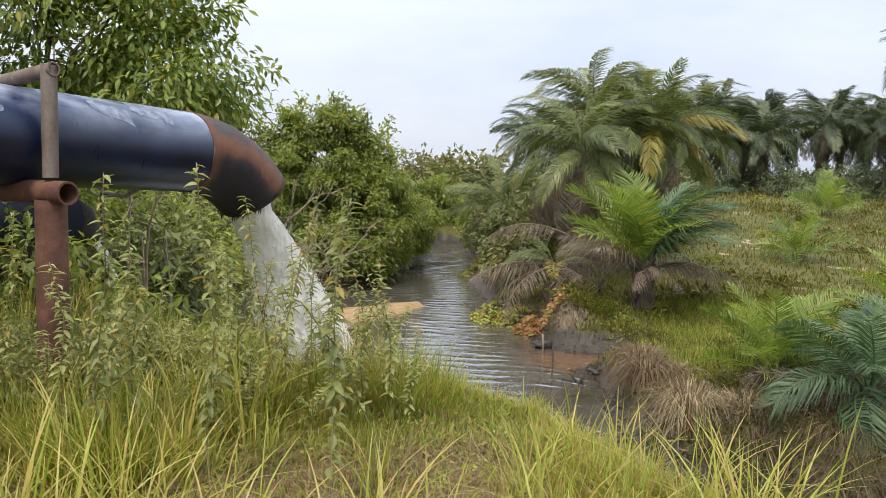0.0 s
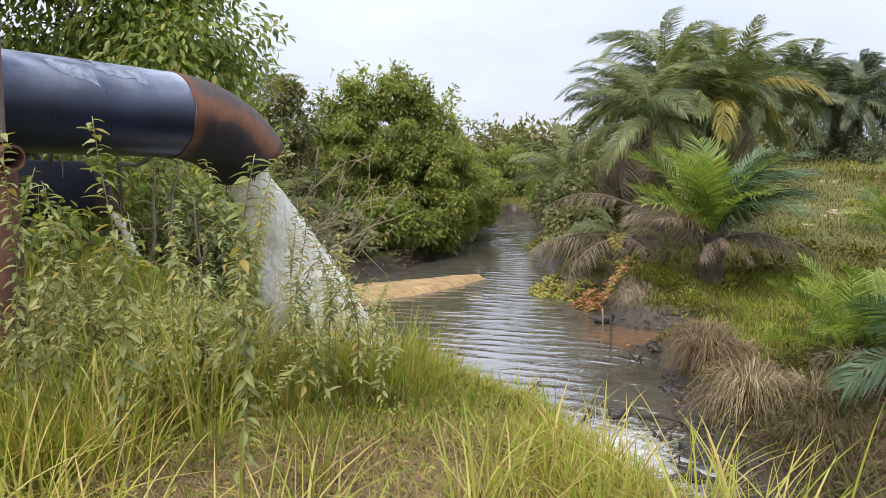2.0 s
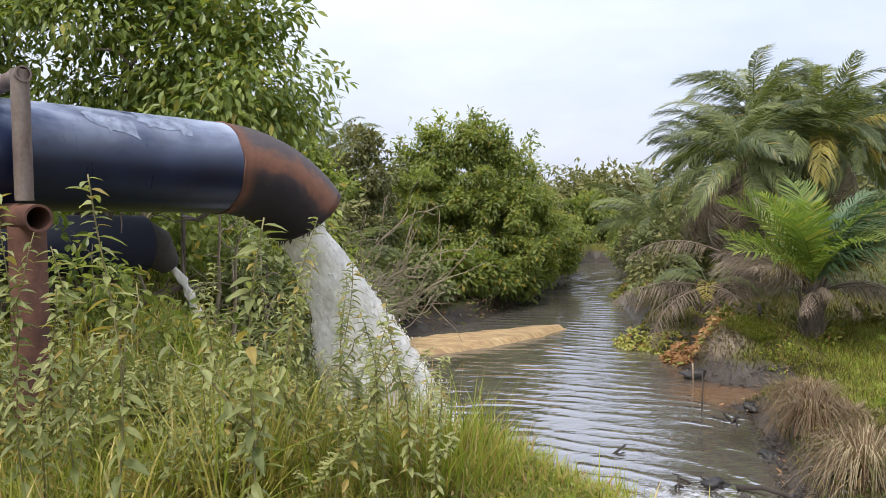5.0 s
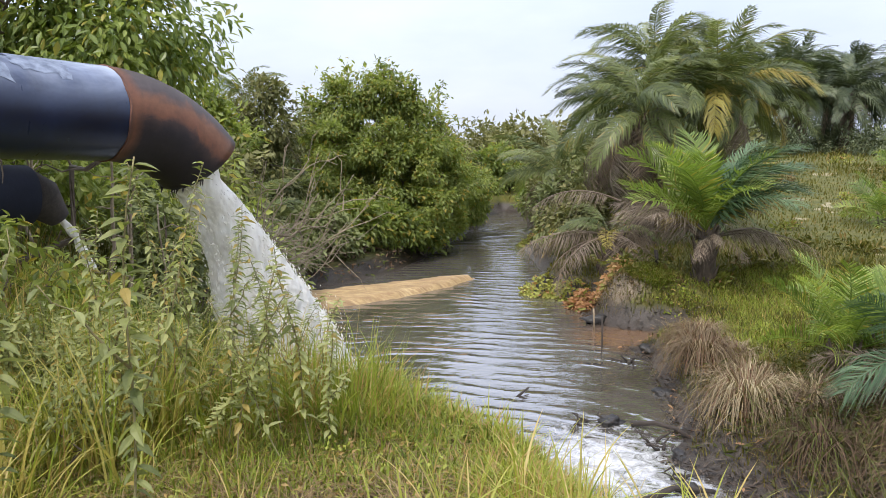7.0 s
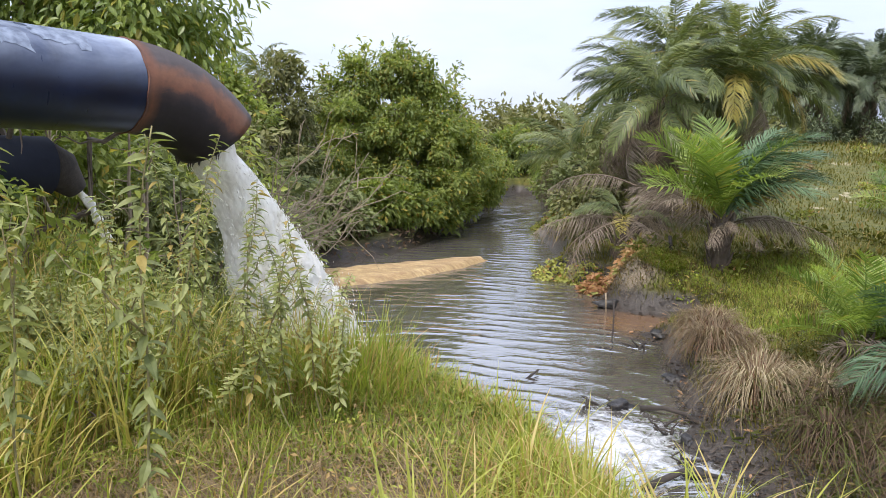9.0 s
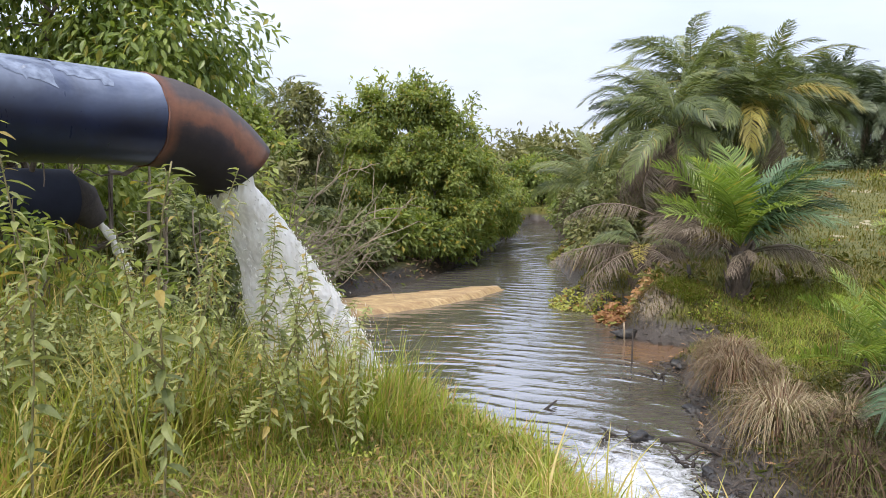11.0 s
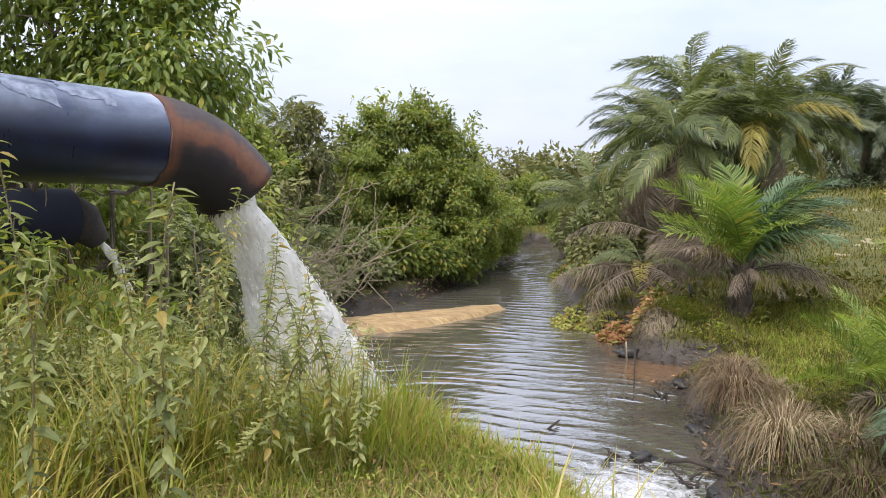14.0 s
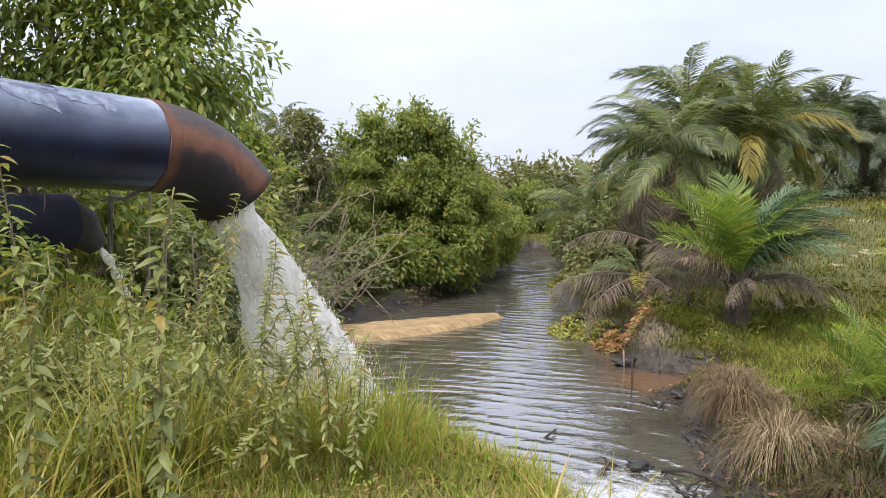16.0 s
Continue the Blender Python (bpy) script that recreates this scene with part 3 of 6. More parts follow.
def near_bank(x, y):
    """1 on the high bank, falling to 0 at the foot of its slope."""
    return 1 - smooth(-0.05, 1.1, outline_distance(BANK, x, y))


def height(x, y):
    x, y = np.asarray(x, float), np.asarray(y, float)
    d = shore_distance(x, y)
    low = (0.30 + 0.30 * smooth(0.5, 3.0, d) + 0.30 * smooth(12, 40, y) + 0.95 * smooth(14, 44, y) * smooth(5, 18, x) - 0.22 * np.exp(-((x - 2.3) ** 2 + (y - 6.9) ** 2) / 1.2)) * smooth(-0.02, 1.0, d / 0.42)
    low = low + 0.46 * np.exp(-((x - 3.5) ** 2 / 0.55 + (y - 13.5) ** 2 / 0.42)) * smooth(0.0, 0.22, d)
    high = 1.68 * near_bank(x, y) * smooth(0.0, 0.5, d)
    bed = -0.5 * smooth(0, 1.2, -d)
    calm = smooth(0.1, 1.0, d)
    return np.where(d > 0, np.maximum(low, high) + 0.03 * calm * sines(x, y), bed)


def spaced(lo, hi, step, far):
    mid = np.arange(lo, hi + step, step)
    grow = [step * 1.25 ** k for k in range(1, 60)]
    out = np.cumsum(grow)
    out = out[out < far]
    return np.concatenate([(lo - out)[::-1], mid, mid[-1] + out])


def build_ground():
    xs, ys = spaced(-9, 15, 0.15, 1800), spaced(0, 33, 0.15, 1800)
    X, Y = np.meshgrid(xs, ys)
    V = np.stack([X, Y, height(X, Y)], -1).reshape(-1, 3)
    nx, ny = len(xs), len(ys)
    i = (np.arange(ny - 1)[:, None] * nx + np.arange(nx - 1)[None, :]).ravel()
    F = np.stack([i, i + 1, i + nx + 1, i + nx], 1)
    ob = part("ground", V, F, M_GROUND, smooth=True)
    tagged(ob, "grassy earth stream bank with straw litter and dark wet mud", "ground", kind="structure")


def build_water():
    V = [(-7, 4.5, 0), (9, 4.5, 0), (9, 33, 0), (-7, 33, 0)]
    ob = part("water", V, [(0, 1, 2, 3)], M_WATER)
    tagged(ob, "murky brown rippled stream reflecting a bright cloudy sky", "water", kind="structure")


build_ground()
build_water()


# ---- the discharge pipe ----
PIPE_P = np.array([-2.2707, 5.4902, 2.7681])
PIPE_AZ, PIPE_SLOPE, PIPE_R = radians(49.2), -0.035, 0.195
PIPE_D = unit(np.array([math.cos(PIPE_AZ), math.sin(PIPE_AZ), PIPE_SLOPE]))
PIPE_N = np.array([-math.sin(PIPE_AZ), math.cos(PIPE_AZ), 0.0])   # away from the camera
PIPE_U = np.cross(PIPE_D, PIPE_N)


def pipe_local():
    """The pipe's own axes as a pose: x along the flow, z up, origin on the axis near the stand."""
    m = Matrix.Identity(4)
    for c, v in enumerate((PIPE_D, PIPE_N, PIPE_U)):
        for r in range(3):
            m[r][c] = v[r]
    m.translation = Vector(PIPE_P)
    return m


def arc_tube(s0, bend_r, angle, cut_tilt, r, thick, steps=14, sides=40):
    """A bend in the plane of x and z that turns downwards, its end cut on a slant; with an inner wall."""
    ph = np.linspace(0, 2 * np.pi, sides, endpoint=False)
    V = []
    for rr, seq in ((r, range(steps + 1)), (r - thick, range(steps, -1, -1))):
        for k in seq:
            u = k / steps
            a = angle * u + cut_tilt * u * u * np.sin(ph)
            rho = bend_r + rr * np.sin(ph)
            bulge = 1.0
            x = s0 + rho * np.sin(a)
            z = -bend_r + rho * np.cos(a)
            V.append(np.stack([x, rr * bulge * np.cos(ph), z], 1))
    V = np.concatenate(V)
    F, m = [], 2 * (steps + 1)
    for i in range(m - 1):
        for j in range(sides):
            k = (j + 1) % sides
            F.append((i * sides + j, i * sides + k, (i + 1) * sides + k, (i + 1) * sides + j))
    return V, F


def build_pipe():
    pipe = thing("discharge_pipe", (0, 0, 0), "blue-black coated steel discharge pipe with a rusty downturned elbow", "pipe")
    m = pipe_local()
    m.translation = m.translation * K
    pipe.matrix_world = m @ Matrix.Diagonal((K, K, K, 1))
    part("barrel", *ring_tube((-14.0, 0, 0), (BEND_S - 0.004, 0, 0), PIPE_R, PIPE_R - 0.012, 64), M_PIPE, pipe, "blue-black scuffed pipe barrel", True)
    bend = part("elbow", *arc_tube(BEND_S, BEND_R, BEND_ANGLE, BEND_CUT, PIPE_R + 0.001, 0.012, 16, 48), M_ELBOW, pipe, "rusty orange and dark steel elbow", True)
    # weld bead at the joint
    ph = np.linspace(0, 2 * np.pi, 49)
    bead = np.stack([BEND_S - 0.001 + 0.003 * np.sin(ph * 9), (PIPE_R + 0.001) * np.cos(ph), (PIPE_R + 0.001) * np.sin(ph)], 1)
    part("weld_seam", *tube(bead, np.full(49, 0.0045), 6, False), M_RUST, bend, "rough rusty weld bead", True)
    # drips hanging at the lower lip
    rng = np.random.default_rng(3)
    for k in range(16):
        ph = -math.pi / 2 + rng.uniform(-0.9, 0.9)
        a = BEND_ANGLE + BEND_CUT * math.sin(ph)
        rho = BEND_R + PIPE_R * math.sin(ph)
        base = np.array([BEND_S + rho * math.sin(a), PIPE_R * math.cos(ph), -BEND_R + rho * math.cos(a)])
        ln = rng.uniform(0.008, 0.03)
        part("slime_drip", *tube([base + [0, 0, 0.004], base - [0.004, 0, ln * 0.6], base - [0.005, 0, ln]], [0.004, 0.003, 0.001], 5), M_DARKWOOD, bend, "dark dripping slime")
    # torn pale wrap stuck on the upper flank
    for s0, s1, a0, a1, seed in ((-0.27, -0.09, 40, 62, 1), (-0.06, 0.15, 48, 74, 2), (-0.86, -0.68, 34, 52, 5)):
        r2 = np.random.default_rng(seed)
        nx, na = 12, 6
        V, F = [], []
        for i in range(nx + 1):
            for j in range(na + 1):
                u, v = i / nx, j / na
                edge = 0.25 * (math.sin(u * 9 + seed) * 0.5 + r2.uniform(-0.5, 0.5))
                an = radians(a0 + (a1 - a0) * (v + edge * (1 if j in (0, na) else 0.1)) - 14 * u)
                rr = PIPE_R + 0.0012 + 0.0014 * abs(math.sin(u * 11 + v * 7 + seed)) * (0.3 if j in (0, na) else 1)
                V.append((s0 + (s1 - s0) * (u + 0.05 * r2.uniform(-1, 1)), -rr * math.cos(an), rr * math.sin(an)))
        for i in range(nx):
            for j in range(na):
                k = i * (na + 1) + j
                F.append((k, k + 1, k + na + 2, k + na + 1))
        part("torn_wrap", V, F, M_WRAP, pipe, "torn pale wrapping stuck to the pipe", True)


def pp(s, n, z):
    """A place from metres along the pipe, across it (away from the bank path) and height in the world."""
    q = PIPE_P + PIPE_D * s + PIPE_N * n
    return np.array([q[0], q[1], z])


def build_stand():
    st = thing("pipe_stand", (0, 0, 0), "rusty welded tube stand carrying the pipe", "pipe stand")
    f, b = -(PIPE_R + 0.045), PIPE_R + 0.045
    s = -0.53
    zc = 2.63
    part("front_post", *ring_tube(pp(s + 0.0, f, zc), pp(s + 0.0, f, 3.05), 0.029, 0.023, 20), M_STAND, st, "weathered grey upright tube", True)
    part("top_bar", *ring_tube(pp(s, f - 0.03, 3.035), pp(s, b + 0.20, 2.945), 0.027, 0.021, 20), M_STAND, st, "weathered tube across the top", True)
    part("back_post", *ring_tube(pp(s, b, zc), pp(s, b, 2.96), 0.027, 0.021, 20), M_STAND, st, "weathered grey upright tube", True)
    zl = 2.575
    part("cross_bar", *ring_tube(pp(s + 0.0, f - 0.10, zl), pp(s + 0.02, b + 0.14, zl), 0.045, 0.037, 28), M_RUST, st, "rusty open-ended cross tube", True)
    part("lower_post", *ring_tube(pp(s + 0.01, f + 0.015, 1.6), pp(s + 0.01, f + 0.015, zl - 0.03), 0.058, 0.05, 28), M_RUST, st, "red-brown rusty post", True)
    part("rear_leg", *ring_tube(pp(s + 0.02, b + 0.10, 1.5), pp(s + 0.02, b + 0.10, zl - 0.02), 0.05, 0.042, 28), M_RUST, st, "red-brown rusty post", True)


def build_back_pipe():
    end = np.array([-2.94, 7.38, 2.31])
    bp = thing("rear_pipe", (0, 0, 0), "dark second pipe behind with a dripping rusty outlet", "pipe")
    start = end - PIPE_D * 9 + np.array([0, 0, -0.05])
    part("barrel", *ring_tube(start, end, 0.18, 0.165, 48), M_PIPE2, bp, "dark blue-black pipe barrel", True)
    out1 = end + PIPE_D * 0.2 + np.array([0, 0, -0.15])
    part("outlet", *tube([end - PIPE_D * 0.03, end + PIPE_D * 0.1 - np.array([0, 0, 0.03]), out1], [0.17, 0.13, 0.07], 24), M_DARKWOOD, bp, "dark rust-brown tapering outlet", True)
    return out1


build_pipe()
build_stand()
REAR_OUT = build_back_pipe()


# ---- falling water ----
def lump(v, seed, f):
    """Cheap smooth noise in -1..1 for arrays of places."""
    x, y, z = v[..., 0] * f, v[..., 1] * f, v[..., 2] * f
    return (np.sin(x * 1.3 + seed + 1.7 * np.sin(y * 1.1 + seed * 2)) + np.sin(y * 1.9 + seed * 3 + 1.3 * np.sin(z * 1.4)) + np.sin(z * 1.6 + seed * 5 + 1.9 * np.sin(x * 0.9))) / 3


def droplets(P, D, L, R):
    """Stretched drops: each an eight-sided spindle along D."""
    n = len(P)
    D = unit(D)
    ref = np.where(np.abs(D[:, 2:3]) < 0.9, np.array([[0, 0, 1.0]]), np.array([[1.0, 0, 0]]))
    a = unit(np.cross(D, ref))
    b = np.cross(a, D)
    L, R = np.broadcast_to(L, n)[:, None], np.broadcast_to(R, n)[:, None]
    V = np.stack([P - D * L / 2, P + a * R, P + b * R, P - a * R, P - b * R, P + D * L / 2], 1)
    base = (np.arange(n) * 6)[:, None]
    F = [(0, 2, 1), (0, 3, 2), (0, 4, 3), (0, 1, 4), (5, 1, 2), (5, 2, 3), (5, 3, 4), (5, 4, 1)]
    return V.reshape(-1, 3), np.concatenate([base + np.array([f]) for f in F])


def jet_curve(z):
    """Centre, half depth and half width of the falling water at a height."""
    zs = [-0.1, 0.0, 0.6, 1.345, 1.6, 1.85, 2.05, 2.30, 2.44, 2.60]
    c = np.interp(z, zs, [1.97, 1.97, 1.78, 1.485, 1.37, 1.24, 1.14, 0.97, 0.84, 0.80])
    h = np.interp(z, zs, [0.42, 0.42, 0.42, 0.40, 0.355, 0.285, 0.20, 0.125, 0.10, 0.10])
    w = np.interp(z, zs, [0.30, 0.30, 0.26, 0.21, 0.19, 0.17, 0.155, 0.140, 0.13, 0.13])
    return c, h, w


def build_jet():
    jet = thing("water_jet", (0, 0, 0), "white aerated water gushing from the pipe into the stream", "water")
    nz, na = 260, 130
    z = np.linspace(2.60, -0.02, nz)
    c, h, w = jet_curve(z)
    ph = np.linspace(0, 2 * np.pi, na, endpoint=False)
    # the upper rings lean with the cut of the elbow
    lean = np.interp(z, [2.1, 2.60], [0, 0.4])
    s = c[:, None] + h[:, None] * np.cos(ph)[None]
    n = w[:, None] * np.sin(ph)[None]
    zz = z[:, None] + lean[:, None] * (h[:, None] * np.cos(ph)[None])
    V = PIPE_P[:2] + s[..., None] * PIPE_D[:2] + n[..., None] * PIPE_N[:2]
    V = np.concatenate([V, zz[..., None]], -1)
    q = (V * np.array([1, 1, 0.32])).reshape(-1, 3)
    fall = np.clip((2.45 - z) / 2.2, 0, 1)[:, None]
    amp = 0.010 + 0.10 * fall ** 1.3
    rough = np.array([0.55 * noise.noise(Vector(v * 11)) + 0.5 * noise.noise(Vector(v * 27)) + 0.42 * noise.noise(Vector(v * 60)) + 0.3 * noise.noise(Vector(v * 120)) for v in q]).reshape(nz, na)
    bump = amp * rough
    outward = np.stack([np.cos(ph), np.sin(ph)], 1)
    dirs = outward[:, :1] * PIPE_D[:2] + outward[:, 1:] * PIPE_N[:2]
    V[..., :2] += bump[..., None] * dirs[None]
    F = []
    for i in range(nz - 1):
        for j in range(na):
            k = (j + 1) % na
            F.append((i * na + j, (i + 1) * na + j, (i + 1) * na + k, i * na + k))
    F.append(tuple(range(na)))
    part("water_column", V.reshape(-1, 3), F, M_JET, jet, "white foaming column of water", True)
    rng = np.random.default_rng(5)
    m = 8000
    z = 2.45 - 2.5 * rng.uniform(0, 1, m) ** 0.8
    c, h, w = jet_curve(z)
    a = rng.uniform(0, 2 * np.pi, m)
    fall = np.clip((2.45 - z) / 2.2, 0, 1)
    out = np.minimum(0.95 + rng.exponential(0.07, m) + fall * rng.exponential(0.12, m), 1.6)
    s, nn = c + h * np.cos(a) * out, w * np.sin(a) * out
    P = np.concatenate([PIPE_P[:2] + s[:, None] * PIPE_D[:2] + nn[:, None] * PIPE_N[:2], (z + np.interp(z, [2.1, 2.60], [0, 0.4]) * h * np.cos(a))[:, None]], 1)
    slope = np.stack([PIPE_D[0] * np.ones(m) * 0.6, PIPE_D[1] * np.ones(m) * 0.6, -1.0 - fall], 1) + rng.normal(0, 0.18, (m, 3))
    part("spray", *droplets(P, slope, rng.uniform(0.006, 0.026, m), rng.uniform(0.0012, 0.0034, m)), M_JET, jet, "flying white droplets")
    m = 1500
    z = 2.3 - 2.3 * rng.uniform(0, 1, m)
    c, h, w = jet_curve(z)
    a = rng.uniform(0, 2 * np.pi, m)
    fall = np.clip((2.45 - z) / 2.2, 0, 1)
    out = np.minimum(0.98 + rng.exponential(0.05, m) + fall * rng.exponential(0.10, m), 1.4)
    s, nn = c + h * np.cos(a) * out, w * np.sin(a) * out
    P = np.concatenate([PIPE_P[:2] + s[:, None] * PIPE_D[:2] + nn[:, None] * PIPE_N[:2], z[:, None]], 1)
    part("spray", *droplets(P, np.array([[PIPE_D[0] * 0.6, PIPE_D[1] * 0.6, -1.2]]) + rng.normal(0, 0.4, (m, 3)), rng.uniform(0.012, 0.04, m), rng.uniform(0.003, 0.007, m)), M_JET, jet, "larger clots of flying water")
    m = 2600
    a, r = rng.uniform(0, 2 * np.pi, m), rng.uniform(0.1, 1.0, m) ** 0.7
    up = rng.exponential(0.13, m) * (1.15 - r)
    P = np.stack([JET_FOOT[0] + 0.5 * r * np.cos(a), JET_FOOT[1] + 0.5 * r * np.sin(a), up], 1)
    D = np.stack([np.cos(a), np.sin(a), rng.uniform(0.3, 2, m)], 1)
    part("splash", *droplets(P, D, rng.uniform(0.012, 0.05, m), rng.uniform(0.003, 0.009, m)), M_JET, jet, "splashing white drops")


def build_rear_jet():
    jet = thing("small_water_jet", (0, 0, 0), "thin white stream of water from the rear outlet", "water")
    k = np.linspace(0, 1, 26)
    d = np.array([PIPE_D[0], PIPE_D[1], 0])
    pts = REAR_OUT + d * (0.2 * k)[:, None] + np.array([0, 0, -1.0]) * (0.36 * k * (0.35 + 0.65 * k))[:, None]
    V, F = tube(pts, 0.018 + 0.016 * k, 16)
    q = V * np.array([1, 1, 0.4])
    V = V + 0.018 * np.stack([lump(q, 1, 60), lump(q, 2, 55), 0 * q[:, 0]], 1)
    part("water_column", V, F, M_JET, jet, "thin white column of water", True)


build_jet()
build_rear_jet()


# ---- plants ----
def frond_mesh(name, mat, length, pairs, leaflet, width, arch, hang, seed, vee=0.5, rib=0.016, ragged=0.15):
    """A palm frond along +x: a rib that arches over, leaflets in two ranks, longest in the middle, their tips hanging."""
    rng = np.random.default_rng(seed)
    m = 14
    u = np.linspace(0, 1, m)
    ang = -arch * u ** 1.4
    step = length / (m - 1)
    x = np.concatenate([[0], np.cumsum(np.cos(ang[:-1]) * step)])
    z = np.concatenate([[0], np.cumsum(np.sin(ang[:-1]) * step)])
    side = 0.05 * length * np.sin(u * 2.0 + seed) * u
    rib_pts = np.stack([x, side, z], 1)
    rV, rF = tube(rib_pts, rib * (1 - 0.85 * u) + 0.002, 4, False)
    t = np.linspace(0.16, 0.995, pairs)
    t = np.clip(t + rng.normal(0, 0.25 / pairs, pairs), 0.12, 1)
    allV, allF, k0 = [rV], list(rF), len(rV)
    for sgn in (1, -1):
        keep = rng.uniform(0, 1, pairs) > ragged * 0.4
        tt = t[keep]
        P = np.stack([np.interp(tt, u, rib_pts[:, i]) for i in range(3)], 1)
        A = np.interp(tt, u, ang)
        T = np.stack([np.cos(A), 0 * A, np.sin(A)], 1)
        U = np.stack([-np.sin(A), 0 * A, np.cos(A)], 1)
        S = np.array([0, 1.0, 0]) * sgn
        prof = np.sin(np.pi * np.clip(0.14 + 0.80 * tt, 0, 1)) ** 0.7
        L = leaflet * prof * rng.uniform(1 - ragged, 1 + ragged * 0.6, len(tt))
        fwd = 0.28 + 0.55 * tt + rng.normal(0, 0.12, len(tt))
        lift = vee + rng.normal(0, 0.22, len(tt))
        D = unit(T * fwd[:, None] + S + U * lift[:, None])
        W = width * (0.6 + 0.4 * prof)
        Nn = unit(np.cross(D, np.cross(U, D)))
        side_w = unit(np.cross(D, Nn))
        droop = hang * L * rng.uniform(0.6, 1.3, len(tt))
        mid = P + D * (L * 0.5)[:, None] - np.array([0, 0, 1.0]) * (droop * 0.22)[:, None]
        tip = P + D * (L * 0.92)[:, None] - np.array([0, 0, 1.0]) * droop[:, None]
        hw = (W / 2)[:, None]
        V = np.stack([P - side_w * hw * 0.5, P + side_w * hw * 0.5, mid + side_w * hw, mid - side_w * hw, tip], 1).reshape(-1, 3)
        b = (np.arange(len(tt)) * 5)[:, None] + k0
        allF += (b + np.array([[0, 1, 2, 3]])).tolist() + (b + np.array([[3, 2, 4]])).tolist()
        allV.append(V)
        k0 += len(V)
    return mesh_of(name, np.concatenate(allV), [tuple(f) for f in allF], mat)


FRONDS = {}


def frond_set(key, mat, **kw):
    FRONDS[key] = []
    for s in range(5):
        k = dict(kw)
        k["arch"] *= (0.75, 1.0, 1.25, 0.9, 1.1)[s]
        k["hang"] *= (0.8, 1.1, 1.3, 1.0, 0.7)[s]
        FRONDS[key].append(frond_mesh("frond", mat, seed=s * 7 + 1, **k))


frond_set("big", M_PALM, length=2.45, pairs=110, leaflet=0.38, width=0.027, arch=1.75, hang=0.95, vee=0.3, ragged=0.3)
frond_set("big_yellow", M_PALMYELLOW, length=2.4, pairs=80, leaflet=0.46, width=0.028, arch=1.7, hang=0.9)
frond_set("young", M_PALMYOUNG, length=1.7, pairs=50, leaflet=0.56, width=0.026, arch=0.9, hang=0.3, vee=0.55, ragged=0.2)
frond_set("blue", M_PALMBLUE, length=1.7, pairs=70, leaflet=0.50, width=0.022, arch=1.35, hang=0.75)
frond_set("dead", M_DEAD, length=1.75, pairs=62, leaflet=0.36, width=0.013, arch=1.35, hang=1.05, vee=-0.05, ragged=0.45)
frond_set("dead_big", M_DEAD, length=2.3, pairs=80, leaflet=0.5, width=0.017, arch=2.2, hang=1.0, vee=-0.2, ragged=0.4)
frond_set("far", M_PALMFAR, length=4.2, pairs=60, leaflet=0.78, width=0.075, arch=1.7, hang=0.9, ragged=0.3)
frond_set("far_dead", M_DEAD, length=3.4, pairs=44, leaflet=0.6, width=0.06, arch=1.2, hang=1.0, ragged=0.4)
frond_set("yellow_young", M_PALMYELLOW, length=1.5, pairs=36, leaflet=0.42, width=0.028, arch=1.1, hang=0.4)


def put_frond(parent, key, base, az, elev, scale, rng, twist=0.0, label=""):
    me = FRONDS[key][int(rng.integers(0, 5))]
    ob = new("frond", me)
    ob.parent = parent
    ob.matrix_local = Matrix.Translation(base) @ Matrix.Rotation(az, 4, 'Z') @ Matrix.Rotation(-elev, 4, 'Y') @ Matrix.Rotation(twist, 4, 'X') @ Matrix.Diagonal((scale, scale, scale, 1))
    if label:
        ob["label"] = label
    return ob


def palm_trunk(parent, h, r, rng, name="trunk"):
    """A palm trunk studded with old leaf bases."""
    k = np.linspace(0, 1, 10)
    V, F = tube(np.stack([0.06 * np.sin(k * 3), 0.05 * np.sin(k * 2 + 1), h * k - 0.15], 1), r * (1.15 - 0.2 * k), 12)
    bits = [(V, F)]
    n = int(14 + 12 * h)
    for i in range(n):
        a, z = i * 2.4, h * (i + 0.5) / n
        d = np.array([math.cos(a), math.sin(a), 0])
        p0 = d * r * 0.9 + [0, 0, z - 0.12]
        bits.append(tube([p0, p0 + d * r * 0.35 + [0, 0, 0.10], p0 + d * r * 0.75 + [0, 0, 0.24]], [r * 0.28, r * 0.2, r * 0.07], 5))
    V, F = join(bits)
    part(name, V, F, M_PALMTRUNK, parent, "rough trunk studded with old leaf bases")


def palm(loc, trunk_h, trunk_r, specs, seed, label, name="oil_palm", group="oil palms"):
    """specs: rows of (kind of frond, count, lowest and highest start angle in degrees, scale)."""
    rng = np.random.default_rng(seed)
    t = thing(name, loc, label, "palm", group)
    palm_trunk(t, trunk_h, trunk_r, rng)
    turn = rng.uniform(0, 6.28)
    for key, count, lo, hi, sc in specs:
        for i in range(count):
            turn += 2.399963
            el = radians(lo + (hi - lo) * (i + rng.uniform(0, 1)) / count)
            up = trunk_h - 0.1 + 0.12 * math.sin(max(el, 0))
            base = (math.cos(turn) * trunk_r * 0.5, math.sin(turn) * trunk_r * 0.5, up)
            put_frond(t, key, base, turn + rng.normal(0, 0.15), el, sc * rng.uniform(0.85, 1.1), rng, rng.normal(0, 0.5))
    return t


def ground_at(x, y):
    return float(height(np.array([x]), np.array([y]))[0])


